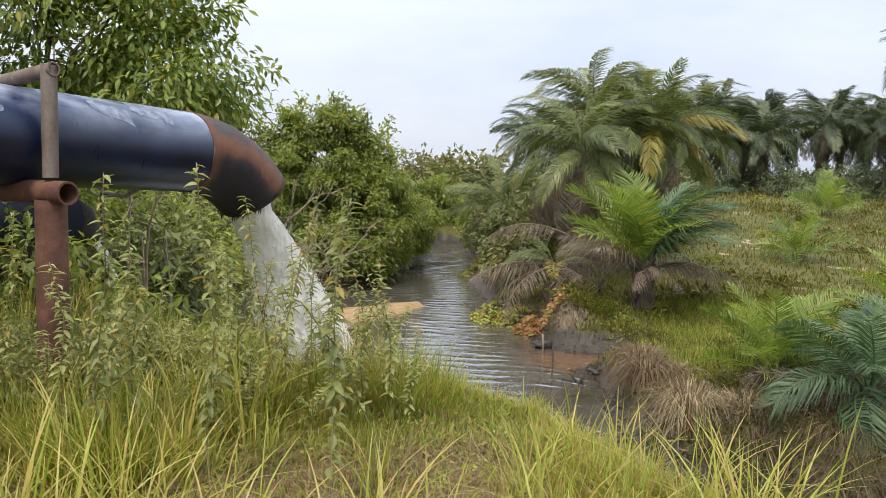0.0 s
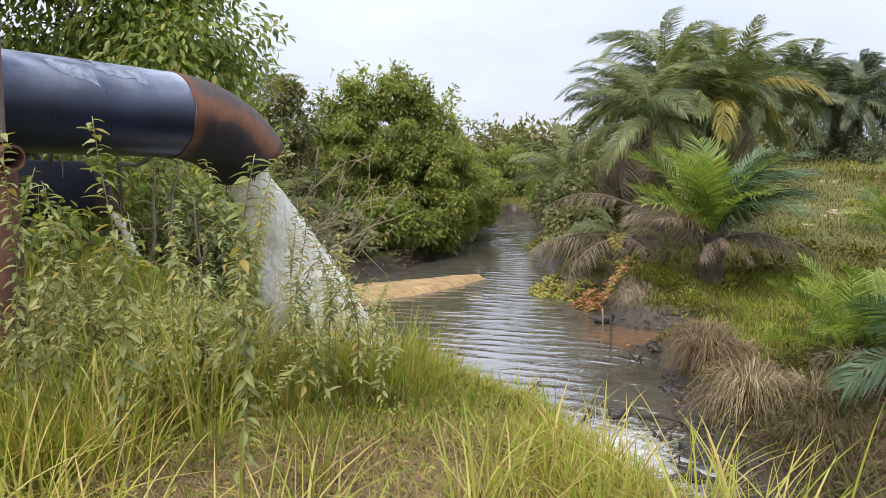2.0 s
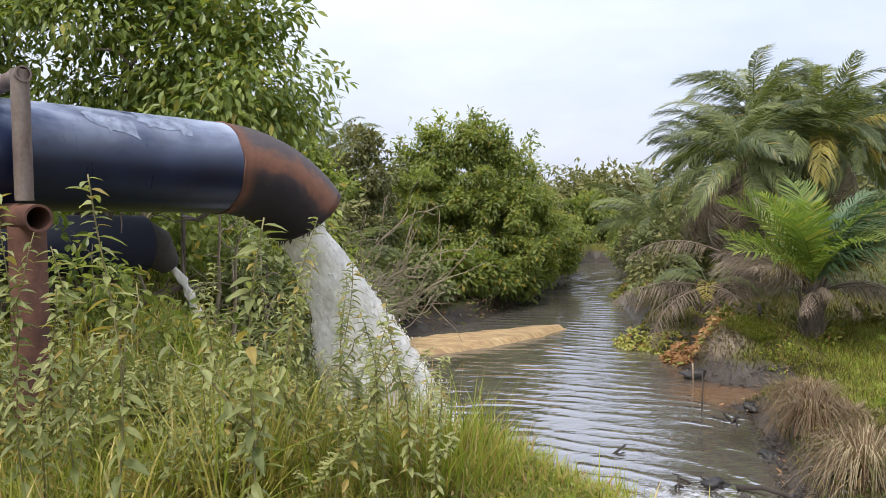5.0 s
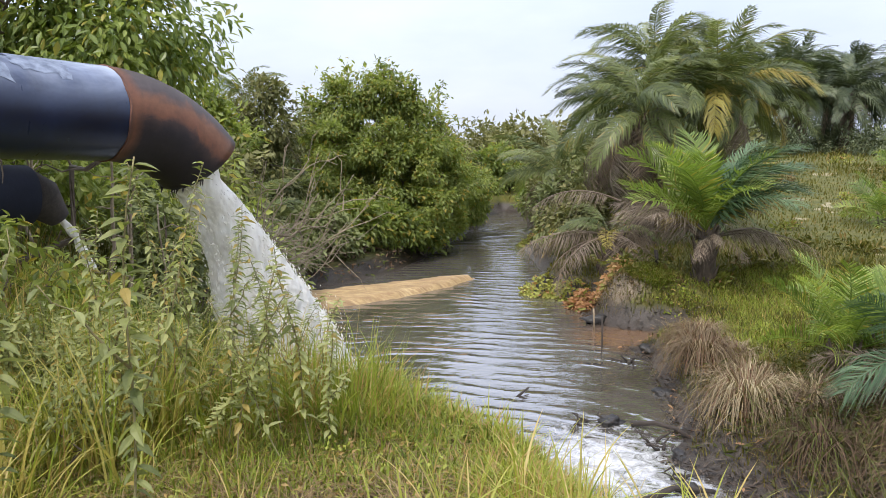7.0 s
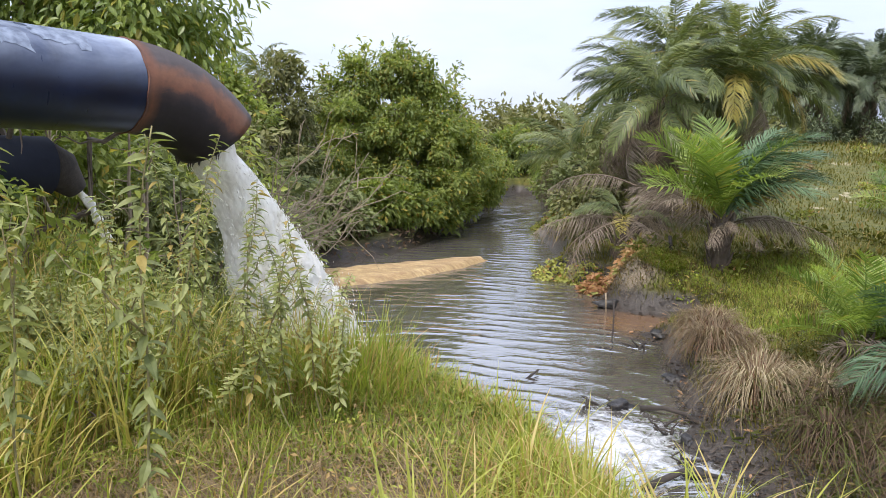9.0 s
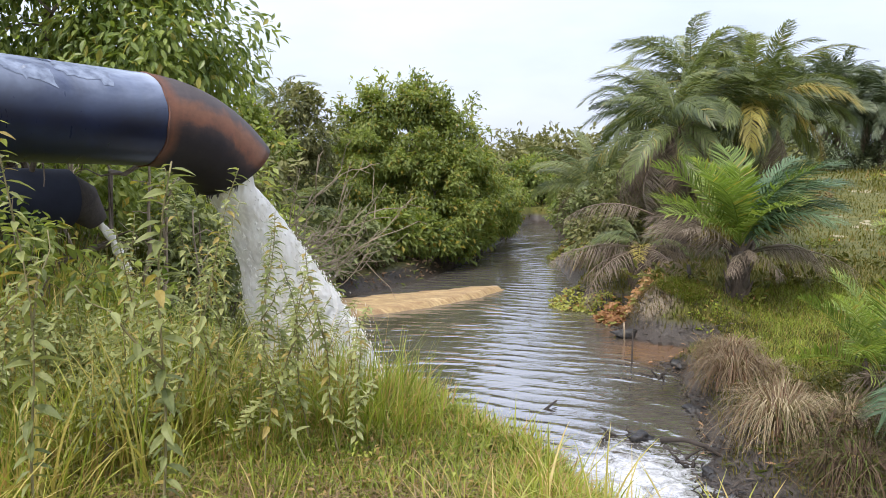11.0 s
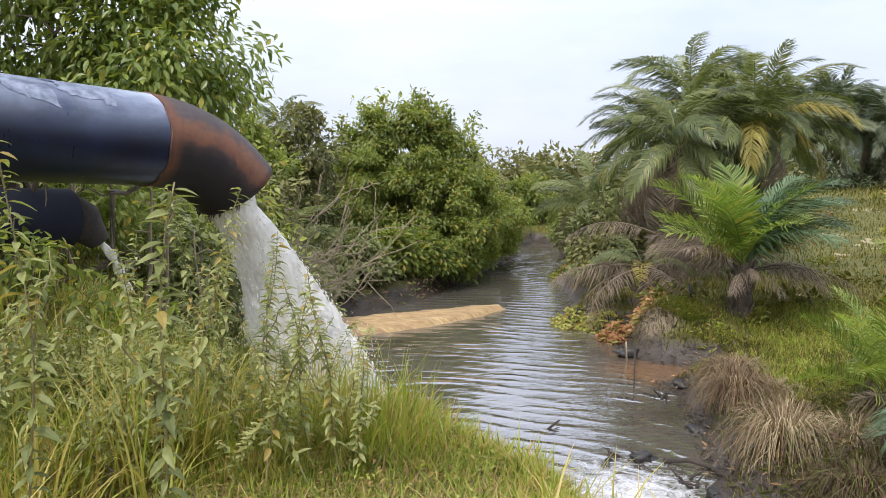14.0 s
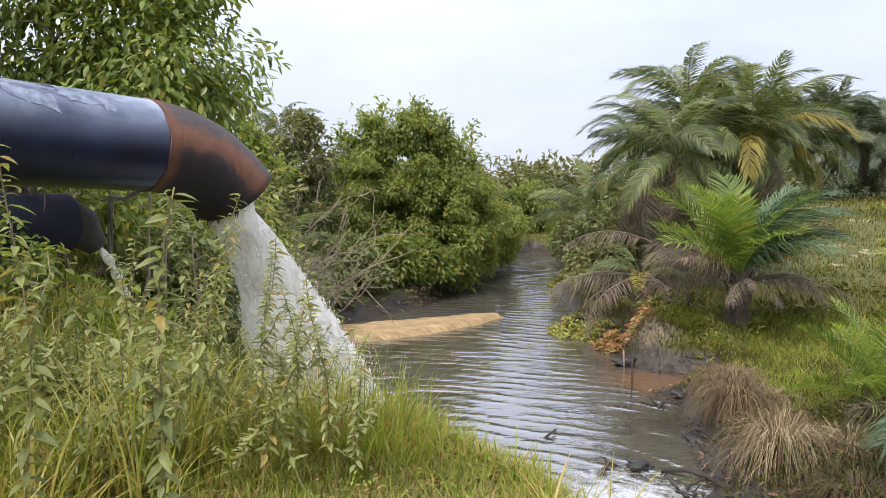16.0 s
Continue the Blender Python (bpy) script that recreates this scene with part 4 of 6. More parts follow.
def clumped(rng, n, clumps, centre, radii, clump_r, shell=0.55, floor=None):
    """Leaf places in clumps that fill the outer part of an ellipsoid; returns places and the outward ways."""
    c = unit(rng.normal(0, 1, (clumps, 3))) * rng.uniform(shell, 1.0, (clumps, 1))
    size = clump_r * rng.uniform(0.6, 1.4, clumps)
    pick = rng.integers(0, clumps, n)
    off = unit(rng.normal(0, 1, (n, 3))) * (rng.uniform(0, 1, (n, 1)) ** 0.5)
    P = np.asarray(centre) + c[pick] * np.asarray(radii) + off * size[pick][:, None] * np.array([1.15, 1.15, 0.8])
    O = unit(off + 0.8 * c[pick])
    if floor is not None:
        ok = P[:, 2] > floor
        P, O = P[ok], O[ok]
    return P, O


def crown_leaves(rng, P, O, L, W, droop=0.5, detail=False, flat=1.1):
    n = len(P)
    D = unit(O + rng.normal(0, 0.6, (n, 3)) - np.array([0, 0, droop]))
    N = unit(np.array([0, 0, flat]) + O * 0.5 + rng.normal(0, 0.45, (n, 3)))
    ll = L * rng.uniform(0.6, 1.25, n)
    return (leaves if detail else simple_leaves)(P, D, N, ll, ll * W)


def branch_path(rng, p0, p1, m=7, wob=0.08):
    p0, p1 = np.asarray(p0, float), np.asarray(p1, float)
    k = np.linspace(0, 1, m)[:, None]
    ln = np.linalg.norm(p1 - p0)
    pts = p0 + (p1 - p0) * k + np.array([0, 0, 0.12 * ln]) * (k * (1 - k))
    w = rng.normal(0, wob * ln, (m, 3)) * np.sin(k * np.pi)
    return pts + w


def bush(name, loc, blobs, leaf, ratio, mat, seed, label, category="bush", group="", limbs=9, detail=False, clump_r=0.42, per=2600, trunk_r=0.06, droop=0.5):
    """blobs: rows of (x, y, z, rx, ry, rz, share) from the foot; limbs run from the foot into them."""
    rng = np.random.default_rng(seed)
    t = thing(name, loc, label, category, group)
    for i in range(limbs):
        bits = []
        bx, by, bz, rx, ry, rz, sh = blobs[i % len(blobs)]
        end = np.array([bx, by, bz]) + rng.uniform(-0.7, 0.7, 3) * [rx, ry, rz]
        path = branch_path(rng, (rng.normal(0, 0.12), rng.normal(0, 0.12), -0.1), end)
        bits.append(tube(path, np.linspace(trunk_r, trunk_r * 0.22, 7), 6))
        for q in range(3):
            a = path[3 + q]
            e2 = a + np.clip(rng.normal(0, 0.5, 3), -0.6, 0.6) * [rx, ry, min(rz, 0.6)]
            bits.append(tube(branch_path(rng, a, e2, 5), np.linspace(trunk_r * 0.3, trunk_r * 0.08, 5), 5))
        V, F = join(bits)
        part("branch", V, F, M_BARK, t, "thin brown branch")
    allP, allO = [], []
    for bx, by, bz, rx, ry, rz, sh in blobs:
        P, O = clumped(rng, int(per * sh), int(20 + 16 * sh * (rx * rz) ** 0.5), (bx, by, bz), (rx, ry, rz), clump_r, 0.5)
        allP.append(P)
        allO.append(O)
    P, O = np.concatenate(allP), np.concatenate(allO)
    ok = P[:, 2] > 0.02
    V, F = crown_leaves(rng, P[ok], O[ok], leaf, ratio, droop, detail)
    part("crown", V, F, mat, t, "dense uneven leafy crown")
    return t


def scatter(rng, n, x0, x1, y0, y1, keep):
    x, y = rng.uniform(x0, x1, n), rng.uniform(y0, y1, n)
    ok = keep(x, y, rng)
    return x[ok], y[ok]


# grass on the near bank
def build_short_grass():
    rng = np.random.default_rng(21)

    def keep(x, y, r):
        d = shore_distance(x, y)
        g = outline_distance(BANK, x, y)
        bare = 0.5 + 0.5 * sines(x * 1.4 + 2, y * 1.2)
        thin = np.where((y < 4.35) & (g < -0.3), 0.08 + 0.75 * np.clip(bare, 0, 1) ** 1.5, 1.0)
        thin = np.where((x < -3.0) & (y > 4.5), 0.5, thin)
        thin = np.where(((x + 2.75) / 0.42) ** 2 + ((y - 4.75) / 0.5) ** 2 < 1, 0.12, thin)
        return (d > 0.1) & (g < 0.75) & (r.uniform(0, 1, len(x)) < thin)

    out = []
    for n, x0, x1, y0, y1, w in ((90000, -3.4, 0.3, 3.0, 5.6, 0.0056), (26000, -6.0, -1.6, 4.6, 9.0, 0.006), (3000, -8, 0.6, -6, 3.2, 0.014)):
        x, y = scatter(rng, n, x0, x1, y0, y1, keep)
        P = np.stack([x, y, height(x, y) - 0.01], 1)
        lush = np.clip((outline_distance(BANK, x, y) + 0.75) / 0.6, 0, 1)
        rough = 0.55 + 0.75 * np.clip(0.5 + 0.5 * sines(x * 2.6 + 5, y * 2.3), 0, 1)
        H = rng.uniform(0.035, 0.13, len(x)) * rough + lush * rough * rng.uniform(0.0, 0.15, len(x))
        H = H * np.where((y < 4.6) & (outline_distance(BANK, x, y) < -0.25), 0.62, 1.0)
        out.append(blades(P, H, w * rng.uniform(0.6, 1.3, len(x)), rng.uniform(0.15, 1.05, len(x)), 2, rng=rng))
    x, y = scatter(rng, 16000, -9, 0.9, -7, 3.0, lambda x, y, r: 0.6 + 0.5 * sines(x * 0.9, y * 0.8) > r.uniform(0, 1, len(x)))
    out.append(blades(np.stack([x, y, height(x, y) - 0.01], 1), rng.uniform(0.06, 0.16, len(x)), 0.014, rng.uniform(0.2, 0.95, len(x)), 2, rng=rng))
    x, y = scatter(rng, 3000, 3.2, 6.4, 10.6, 14.4, lambda x, y, r: (shore_distance(x, y) > 0.25) & (0.5 + 0.5 * sines(x * 1.1, y * 1.0) > r.uniform(0, 0.6, len(x))))
    out.append(blades(np.stack([x, y, height(x, y) - 0.01], 1), rng.uniform(0.05, 0.16, len(x)), 0.009, rng.uniform(0.2, 0.9, len(x)), 2, rng=rng))
    V, F = join(out)
    tagged(part("bank_grass", V, F, M_GRASS), "dense short green grass with dry blades on the bank", "grass", kind="stuff")
    # straw litter lying on the ground
    x, y = scatter(rng, 28000, -3.6, 0.2, 2.8, 5.2, lambda x, y, r: outline_distance(BANK, x, y) < -0.1)
    P = np.stack([x, y, height(x, y) + 0.004], 1)
    V, F = blades(P, rng.uniform(0.04, 0.16, len(x)), rng.uniform(0.002, 0.004, len(x)), rng.uniform(1.2, 1.7, len(x)), 2, rng=rng)
    tagged(part("straw_litter", V, F, M_STRAW), "dry straw lying between the grass", "straw", kind="stuff")
    # small plants low on the ground between the straw
    x, y = scatter(rng, 15000, -3.4, 0.1, 3.0, 5.1, lambda x, y, r: (outline_distance(BANK, x, y) < 0.1) & (0.55 + 0.5 * sines(x * 3.1, y * 2.7) > r.uniform(0, 1, len(x))))
    n = len(x)
    P = np.stack([x, y, height(x, y) + rng.uniform(0.005, 0.07, n)], 1)
    L = rng.uniform(0.010, 0.026, n)
    V, F = simple_leaves(P, unit(rng.normal(0, 1, (n, 3)) * [1, 1, 0.5]), np.array([0, 0, 1.0]) + rng.normal(0, 0.4, (n, 3)), L, L * 0.45)
    tagged(part("ground_plants", V, F, M_GRASS), "small green plants low among the straw", "ground plants", kind="stuff")


def build_lush_patch():
    """Bright low grass beside the young palm."""
    rng = np.random.default_rng(23)
    x, y = scatter(rng, 60000, 2.9, 6.8, 9.9, 14.4, lambda x, y, r: (shore_distance(x, y) > 0.2) & ((x - 3.1) ** 2 / 0.10 + (y - 13.45) ** 2 / 0.2 > 1) & (0.7 + 0.5 * sines(x * 1.1, y * 1.0) > r.uniform(0, 0.8, len(x))))
    V, F = blades(np.stack([x, y, height(x, y) - 0.01], 1), rng.uniform(0.05, 0.17, len(x)), 0.009, rng.uniform(0.2, 0.95, len(x)), 2, rng=rng)
    pick = rng.uniform(0, 1, len(x)) < np.clip(0.55 + 0.45 * sines(x * 1.6 + 1, y * 1.3), 0.1, 0.9)
    F = np.array([f for f in F if len(f) == 3]), np.array([f for f in F if len(f) == 4])
    rough = [f[~pick[f[:, 0] // 5]].tolist() for f in F]
    F = [f[pick[f[:, 0] // 5]].tolist() for f in F]
    tagged(part("rough_grass", V, rough[0] + rough[1], M_FIELD), "darker rough grass beside the young palm", "grass", kind="stuff")
    F = F[0] + F[1]
    tagged(part("lush_grass", V, F, M_LUSH), "bright green low grass beside the young palm", "grass", kind="stuff")
    x, y = scatter(rng, 40000, -2.4, 0.2, 4.2, 5.9, lambda x, y, r: (outline_distance(BANK, x, y) < 0.45) & (shore_distance(x, y) > 0.1) & (r.uniform(0, 1, len(x)) < np.clip((y - 4.2) / 0.5, 0, 1)))
    V, F = blades(np.stack([x, y, height(x, y) - 0.01], 1), rng.uniform(0.04, 0.135, len(x)), rng.uniform(0.004, 0.0075, len(x)), rng.uniform(0.25, 1.15, len(x)), 3, rng=rng)
    tagged(part("crest_grass", V, F, M_LUSH), "lush green grass along the crest of the bank", "grass", kind="stuff")


def build_tangle():
    """Dry stems and dark low leaves over the wet ground beside the creek."""
    rng = np.random.default_rng(24)

    def wild(x, y, r):
        return (shore_distance(x, y) > np.where(y < 9.6, 0.12 + 0.55 * r.uniform(0, 1, len(x)), 0.12)) & (outline_distance(BANK, x, y) > 0.55)

    x, y = scatter(rng, 5200, 1.3, 5.4, 3.8, 8.3, wild)
    P = np.stack([x, y, height(x, y) + rng.uniform(0, 0.12, len(x))], 1)
    V, F = blades(P, rng.uniform(0.25, 0.85, len(x)), rng.uniform(0.003, 0.009, len(x)), rng.uniform(0.5, 1.5, len(x)), 6, rng=rng)
    tagged(part("dry_stems", V, F, M_TANGLE), "tangled dark dry stems beside the creek", "dry stems", kind="stuff")
    x, y = scatter(rng, 26000, 1.3, 6.4, 3.8, 9.8, wild)
    n = len(x)
    z = height(x, y) + rng.uniform(0, 1, n) ** 2 * 0.3 * (0.6 + 0.5 * sines(x * 1.5, y * 1.4))
    D = unit(rng.normal(0, 1, (n, 3)) * [1, 1, 0.4])
    V, F = simple_leaves(np.stack([x, y, z], 1), D, np.array([0, 0, 1.0]) + rng.normal(0, 0.4, (n, 3)), rng.uniform(0.05, 0.14, n), rng.uniform(0.012, 0.035, n))
    x, y = scatter(rng, 30000, -3.4, 4.5, 15.2, 31, lambda x, y, r: (shore_distance(x, y) > 0.02) & (shore_distance(x, y) < 1.5 * r.uniform(0, 1, len(x))) & (x < 1.2 + (y - 16) * 0.2))
    n = len(x)
    z = height(x, y) + rng.uniform(0, 1, n) ** 2 * 0.32
    D = unit(rng.normal(0, 1, (n, 3)) * [1, 1, 0.5] - [0, 0, 0.3])
    bank = simple_leaves(np.stack([x, y, z], 1), D, np.array([0, -0.4, 1.0]) + rng.normal(0, 0.4, (n, 3)), rng.uniform(0.06, 0.16, n), rng.uniform(0.02, 0.05, n))
    tagged(part("bank_undergrowth", *bank, M_TANGLE), "dark dead leaves and stems under the bushes on the far bank", "undergrowth", kind="stuff")
    tagged(part("low_undergrowth", V, F, M_FIELD), "dark green low undergrowth on the wet ground", "undergrowth", kind="stuff")


def build_field_grass():
    rng = np.random.default_rng(22)

    def keep(x, y, r):
        d = shore_distance(x, y)
        return (d > 0.1) & (outline_distance(BANK, x, y) > np.where(y < 5.5, 0.5, 1.0)) & (x > 0.4)

    out = []
    for n, x0, x1, y0, y1, h0, h1, w in ((9000, 0.4, 9, -6, 5.6, 0.06, 0.2, 0.018), (48000, 1.2, 9, 5.5, 17, 0.05, 0.17, 0.010), (26000, 3, 24, 14, 34, 0.08, 0.22, 0.026), (17000, 8, 60, 30, 62, 0.12, 0.35, 0.06)):
        x, y = scatter(rng, n, x0, x1, y0, y1, keep)
        P = np.stack([x, y, height(x, y) - 0.01], 1)
        hh = rng.uniform(h0, h1, len(x)) * (0.7 + 0.6 * (0.5 + 0.5 * sines(x * 0.5, y * 0.5)))
        out.append(blades(P, hh, w * rng.uniform(0.6, 1.2, len(x)), rng.uniform(0.2, 0.95, len(x)), 2, rng=rng))
    V, F = join(out)
    tagged(part("field_grass", V, F, M_FIELD), "low yellow-green grass over the open field", "grass", kind="stuff")


BLADES, DRYBLADES = [], []
for _k in range(36):
    _r = np.random.default_rng(500 + _k)
    _V, _F = blades(np.zeros((1, 3)), 1.0, _r.uniform(0.009, 0.019), _r.uniform(0.15, 1.1), 7, np.zeros(1), _r)
    BLADES.append(mesh_of("blade", _V, _F, M_TALL))
    DRYBLADES.append(mesh_of("blade", _V, _F, M_TALLDRY))


def tall_clump(x, y, n, h, spread, seed, label="tall yellow-green grass clump with arching blades", kinds=None):
    """A clump of long blades, each its own part."""
    rng = np.random.default_rng(seed)
    t = thing("grass_clump", (x, y, ground_at(x, y)), label, "grass clump", "tall grass clumps on the bank")
    for i in range(n):
        a, r = rng.uniform(0, 6.28), rng.uniform(0, 1) ** 0.6 * spread
        o = new("blade", (kinds or BLADES)[int(rng.integers(0, len(BLADES)))])
        o.parent = t
        s = h * rng.uniform(0.45, 1.1)
        o.matrix_local = Matrix.Translation((r * math.cos(a), r * math.sin(a), -0.02)) @ Matrix.Rotation(a + rng.normal(0, 0.7), 4, 'Z') @ Matrix.Diagonal((s, s * rng.uniform(0.7, 1.3), s, 1))
    return t


def tussock(x, y, n, h, spread, seed, mat, label, category="grass tussock", group="grass tussocks", wide=0.011, low=0.15, high=0.95):
    rng = np.random.default_rng(seed)
    a, r = rng.uniform(0, 6.28, n), rng.uniform(0, 1, n) ** 0.6 * spread
    P = np.stack([r * np.cos(a), r * np.sin(a), np.full(n, -0.03)], 1)
    V, F = blades(P, h * rng.uniform(0.45, 1.1, n), wide * rng.uniform(0.5, 1.2, n), rng.uniform(low, high, n), 5, a + rng.normal(0, 0.7, n), rng)
    ob = part("tussock", V, F, mat)
    ob.location = Vector((x, y, ground_at(x, y))) * K
    return tagged(ob, label, category, group, "stuff")


def mop(x, y, n, reach, top, seed, mat, label, category="sedge tussock", group="drooping sedge tussocks", wide=0.008, lift=0.0):
    """A tussock whose long blades rise, arch over and hang to the ground all round."""
    rng = np.random.default_rng(seed)
    a = rng.uniform(0, 6.28, n)
    R, T = reach * rng.uniform(0.35, 1.1, n) ** 0.8, top * rng.uniform(0.3, 1.3, n)
    root = np.stack([np.cos(a), np.sin(a)], 1) * (rng.uniform(0, 0.28, n) * reach)[:, None]
    side = np.stack([-np.sin(a), np.cos(a), np.zeros(n)], 1)
    w = wide * rng.uniform(0.5, 1.2, n)
    curl = rng.normal(0, 0.22, n)
    rows = []
    for u in (0.0, 0.2, 0.4, 0.6, 0.8, 1.0):
        aa = a + curl * u
        c = np.stack([root[:, 0] + np.cos(aa) * R * u ** 0.9, root[:, 1] + np.sin(aa) * R * u ** 0.9, lift + T * (3.0 * u - 3.3 * u * u)], 1)
        hw = (w * (1 - 0.8 * u * u) * 0.5)[:, None]
        rows += [c - side * hw, c + side * hw]
    V = np.stack(rows, 1).reshape(-1, 3)
    base = (np.arange(n) * 12)[:, None]
    F = np.concatenate([base + np.array([[2 * k, 2 * k + 1, 2 * k + 3, 2 * k + 2]]) for k in range(5)])
    ob = part("sedge_tussock", V, F, mat)
    ob.location = Vector((x, y, ground_at(x, y))) * K
    return tagged(ob, label, category, group, "stuff")


def weed_meshes():
    """Stems with drooping toothed leaves set up the stem and a tuft of small ones at the tip; several heights."""
    out = []
    for s in range(5):
        rng = np.random.default_rng(70 + s)
        h = 1.0
        k = np.linspace(0, 1, 12)
        lean = rng.uniform(-0.16, 0.16, 2)
        path = np.stack([lean[0] * k ** 1.6 + 0.012 * np.sin(k * 9 + s), lean[1] * k ** 1.6 + 0.012 * np.sin(k * 7), h * k], 1)
        stem = [tube(path, np.linspace(0.0032, 0.0014, 12), 6)]
        P, D, L = [], [], []
        m = 92
        for i in range(m):
            u = 0.22 + 0.78 * (i / m) ** 0.85
            c = np.array([np.interp(u, k, path[:, j]) for j in range(3)])
            a = i * 2.39996 + rng.normal(0, 0.3)
            ln = (0.030 * (1 - 0.5 * u) + 0.013) * rng.uniform(0.6, 1.25)
            P.append(c)
            D.append((math.cos(a), math.sin(a), 0.25 - 0.55 * (1 - u) + rng.normal(0, 0.3)))
            L.append(ln)
        for b in range((1, 1, 2, 3, 2)[s]):
            u0 = rng.uniform(0.35, 0.7)
            c0 = np.array([np.interp(u0, k, path[:, j]) for j in range(3)])
            a0 = rng.uniform(0, 6.28)
            tip = c0 + np.array([math.cos(a0) * 0.13, math.sin(a0) * 0.13, rng.uniform(0.18, 0.32)])
            bp = branch_path(rng, c0, tip, 6, 0.03)
            stem.append(tube(bp, np.linspace(0.003, 0.0012, 6), 5))
            for i in range(22):
                u = 0.2 + 0.8 * i / 22
                c = np.array([np.interp(u, np.linspace(0, 1, 6), bp[:, j]) for j in range(3)])
                a = i * 2.39996
                P.append(c)
                D.append((math.cos(a), math.sin(a), 0.1 + rng.normal(0, 0.25)))
                L.append(rng.uniform(0.016, 0.034) * (1.2 - 0.5 * u))
        P, D, L = np.array(P), np.array(D), np.array(L)
        N = np.array([0, 0, 1.0]) + rng.normal(0, 0.25, P.shape)
        V, F = leaves(P, D, N, L * 1.35, L * 0.52, 0.35, 0.5)
        sV, sF = join(stem)
        out.append((mesh_of("stem", sV, sF, M_STEM, True), mesh_of("foliage", V, F, M_WEED)))
    return out


WEEDS = weed_meshes()


def weed(x, y, top, kind, turn, fat=1.0, tilt=(0, 0)):
    z = ground_at(x, y)
    t = thing("weed", (x, y, z), "upright leafy weed with small drooping green leaves", "weed", "weeds beside the pipe")
    sc = top - z
    t.rotation_euler = (tilt[0], tilt[1], turn)
    wide = (0.55 + 0.45 * sc) * fat
    for nm, me in zip(("stem", "foliage"), WEEDS[kind]):
        o = new(nm, me)
        o.parent = t
        o.scale = (wide, wide, sc)
    return t


# ---- planting ----
build_short_grass()
build_field_grass()
build_lush_patch()
build_tangle()

# tall grass clumps along the bank path
for i, (x, y, n, h, sp) in enumerate(((-1.87, 3.66, 46, 0.52, 0.13), (-2.05, 3.9, 46, 0.52, 0.13), (-2.28, 3.8, 40, 0.48, 0.14), (-1.70, 3.6, 30, 0.46, 0.10), (-1.41, 3.52, 34, 0.50, 0.08), (-1.25, 3.48, 22, 0.42, 0.07),
                                      (-0.98, 3.46, 36, 0.52, 0.08), (-0.86, 3.42, 34, 0.52, 0.08), (-0.72, 3.50, 20, 0.40, 0.07), (-0.47, 3.34, 36, 0.56, 0.08), (-0.38, 3.25, 34, 0.54, 0.08), (-2.5, 3.95, 40, 0.44, 0.16),
                                      (-2.15, 4.15, 22, 0.44, 0.12), (-2.75, 3.7, 40, 0.42, 0.15), (-1.9, 4.2, 10, 0.38, 0.10), (-2.9, 4.2, 30, 0.40, 0.18))):
    tall_clump(x, y, n, h, sp, 300 + i)

for i, (x, y, n, h, sp) in enumerate(((-2.28, 3.72, 50, 0.56, 0.10), (-2.12, 3.62, 44, 0.52, 0.09), (-2.45, 3.5, 40, 0.44, 0.10), (-1.95, 3.85, 36, 0.50, 0.10), (-2.65, 3.6, 40, 0.5, 0.12), (-0.35, 3.4, 30, 0.5, 0.07), (-0.85, 3.6, 30, 0.42, 0.08), (-2.85, 3.9, 36, 0.46, 0.12))):
    tall_clump(x, y, n, h, sp, 340 + i, "clump of tall straw-yellow grass with dry tips", DRYBLADES)

for i, (x, y, n, h, sp) in enumerate(((-2.02, 4.35, 60, 0.46, 0.11), (-1.88, 4.28, 50, 0.44, 0.09), (-2.18, 4.28, 44, 0.40, 0.10), (-1.3, 3.75, 34, 0.36, 0.06), (-0.60, 4.1, 44, 0.36, 0.06), (-0.50, 4.0, 30, 0.36, 0.05), (-0.30, 3.55, 44, 0.50, 0.07))):
    tall_clump(x, y, n, h, sp, 390 + i, "clump of tall straw-yellow grass with dry tips", DRYBLADES if i % 2 else BLADES)
for i, (x, y, n, h, sp) in enumerate(((-0.80, 3.95, 40, 0.36, 0.08), (-0.90, 3.85, 30, 0.34, 0.07), (-0.52, 3.80, 44, 0.37, 0.08), (-0.39, 3.70, 60, 0.42, 0.09), (-0.62, 4.15, 20, 0.24, 0.05), (-1.30, 4.06, 24, 0.34, 0.05), (-1.62, 4.45, 22, 0.34, 0.05))):
    tall_clump(x, y, n, h, sp, 360 + i)
for i, (x, y, n, h, sp) in enumerate(((-2.35, 5.3, 40, 0.6, 0.12), (-2.5, 5.1, 40, 0.55, 0.12), (-2.15, 5.0, 40, 0.5, 0.1), (-1.75, 4.6, 18, 0.62, 0.05), (-1.68, 4.5, 14, 0.6, 0.04), (-1.95, 4.35, 18, 0.42, 0.10), (-2.1, 4.5, 20, 0.46, 0.10), (-2.25, 4.3, 24, 0.44, 0.10), (-2.4, 4.6, 26, 0.46, 0.1))):
    tall_clump(x, y, n, h, sp, 370 + i, "clump of tall straw-yellow grass with dry tips", DRYBLADES)

# finer tufts between the weeds
tr = np.random.default_rng(32)
for i in range(150):
    x, y = tr.uniform(-3.2, -1.0), tr.uniform(3.8, 5.4)
    if outline_distance(BANK, np.array([x]), np.array([y]))[0] > 0.1 or (y < 4.75 and x > -2.0) or y < 4.2:
        continue
    tussock(x, y, 110, tr.uniform(0.22, 0.46), 0.18, 600 + i, (M_GRASS, M_LUSH, M_GRASS, M_TALL)[i % 4], "fine green grass tuft among the weeds", "grass tuft", "grass tufts among the weeds", 0.005, 0.1, 0.8)

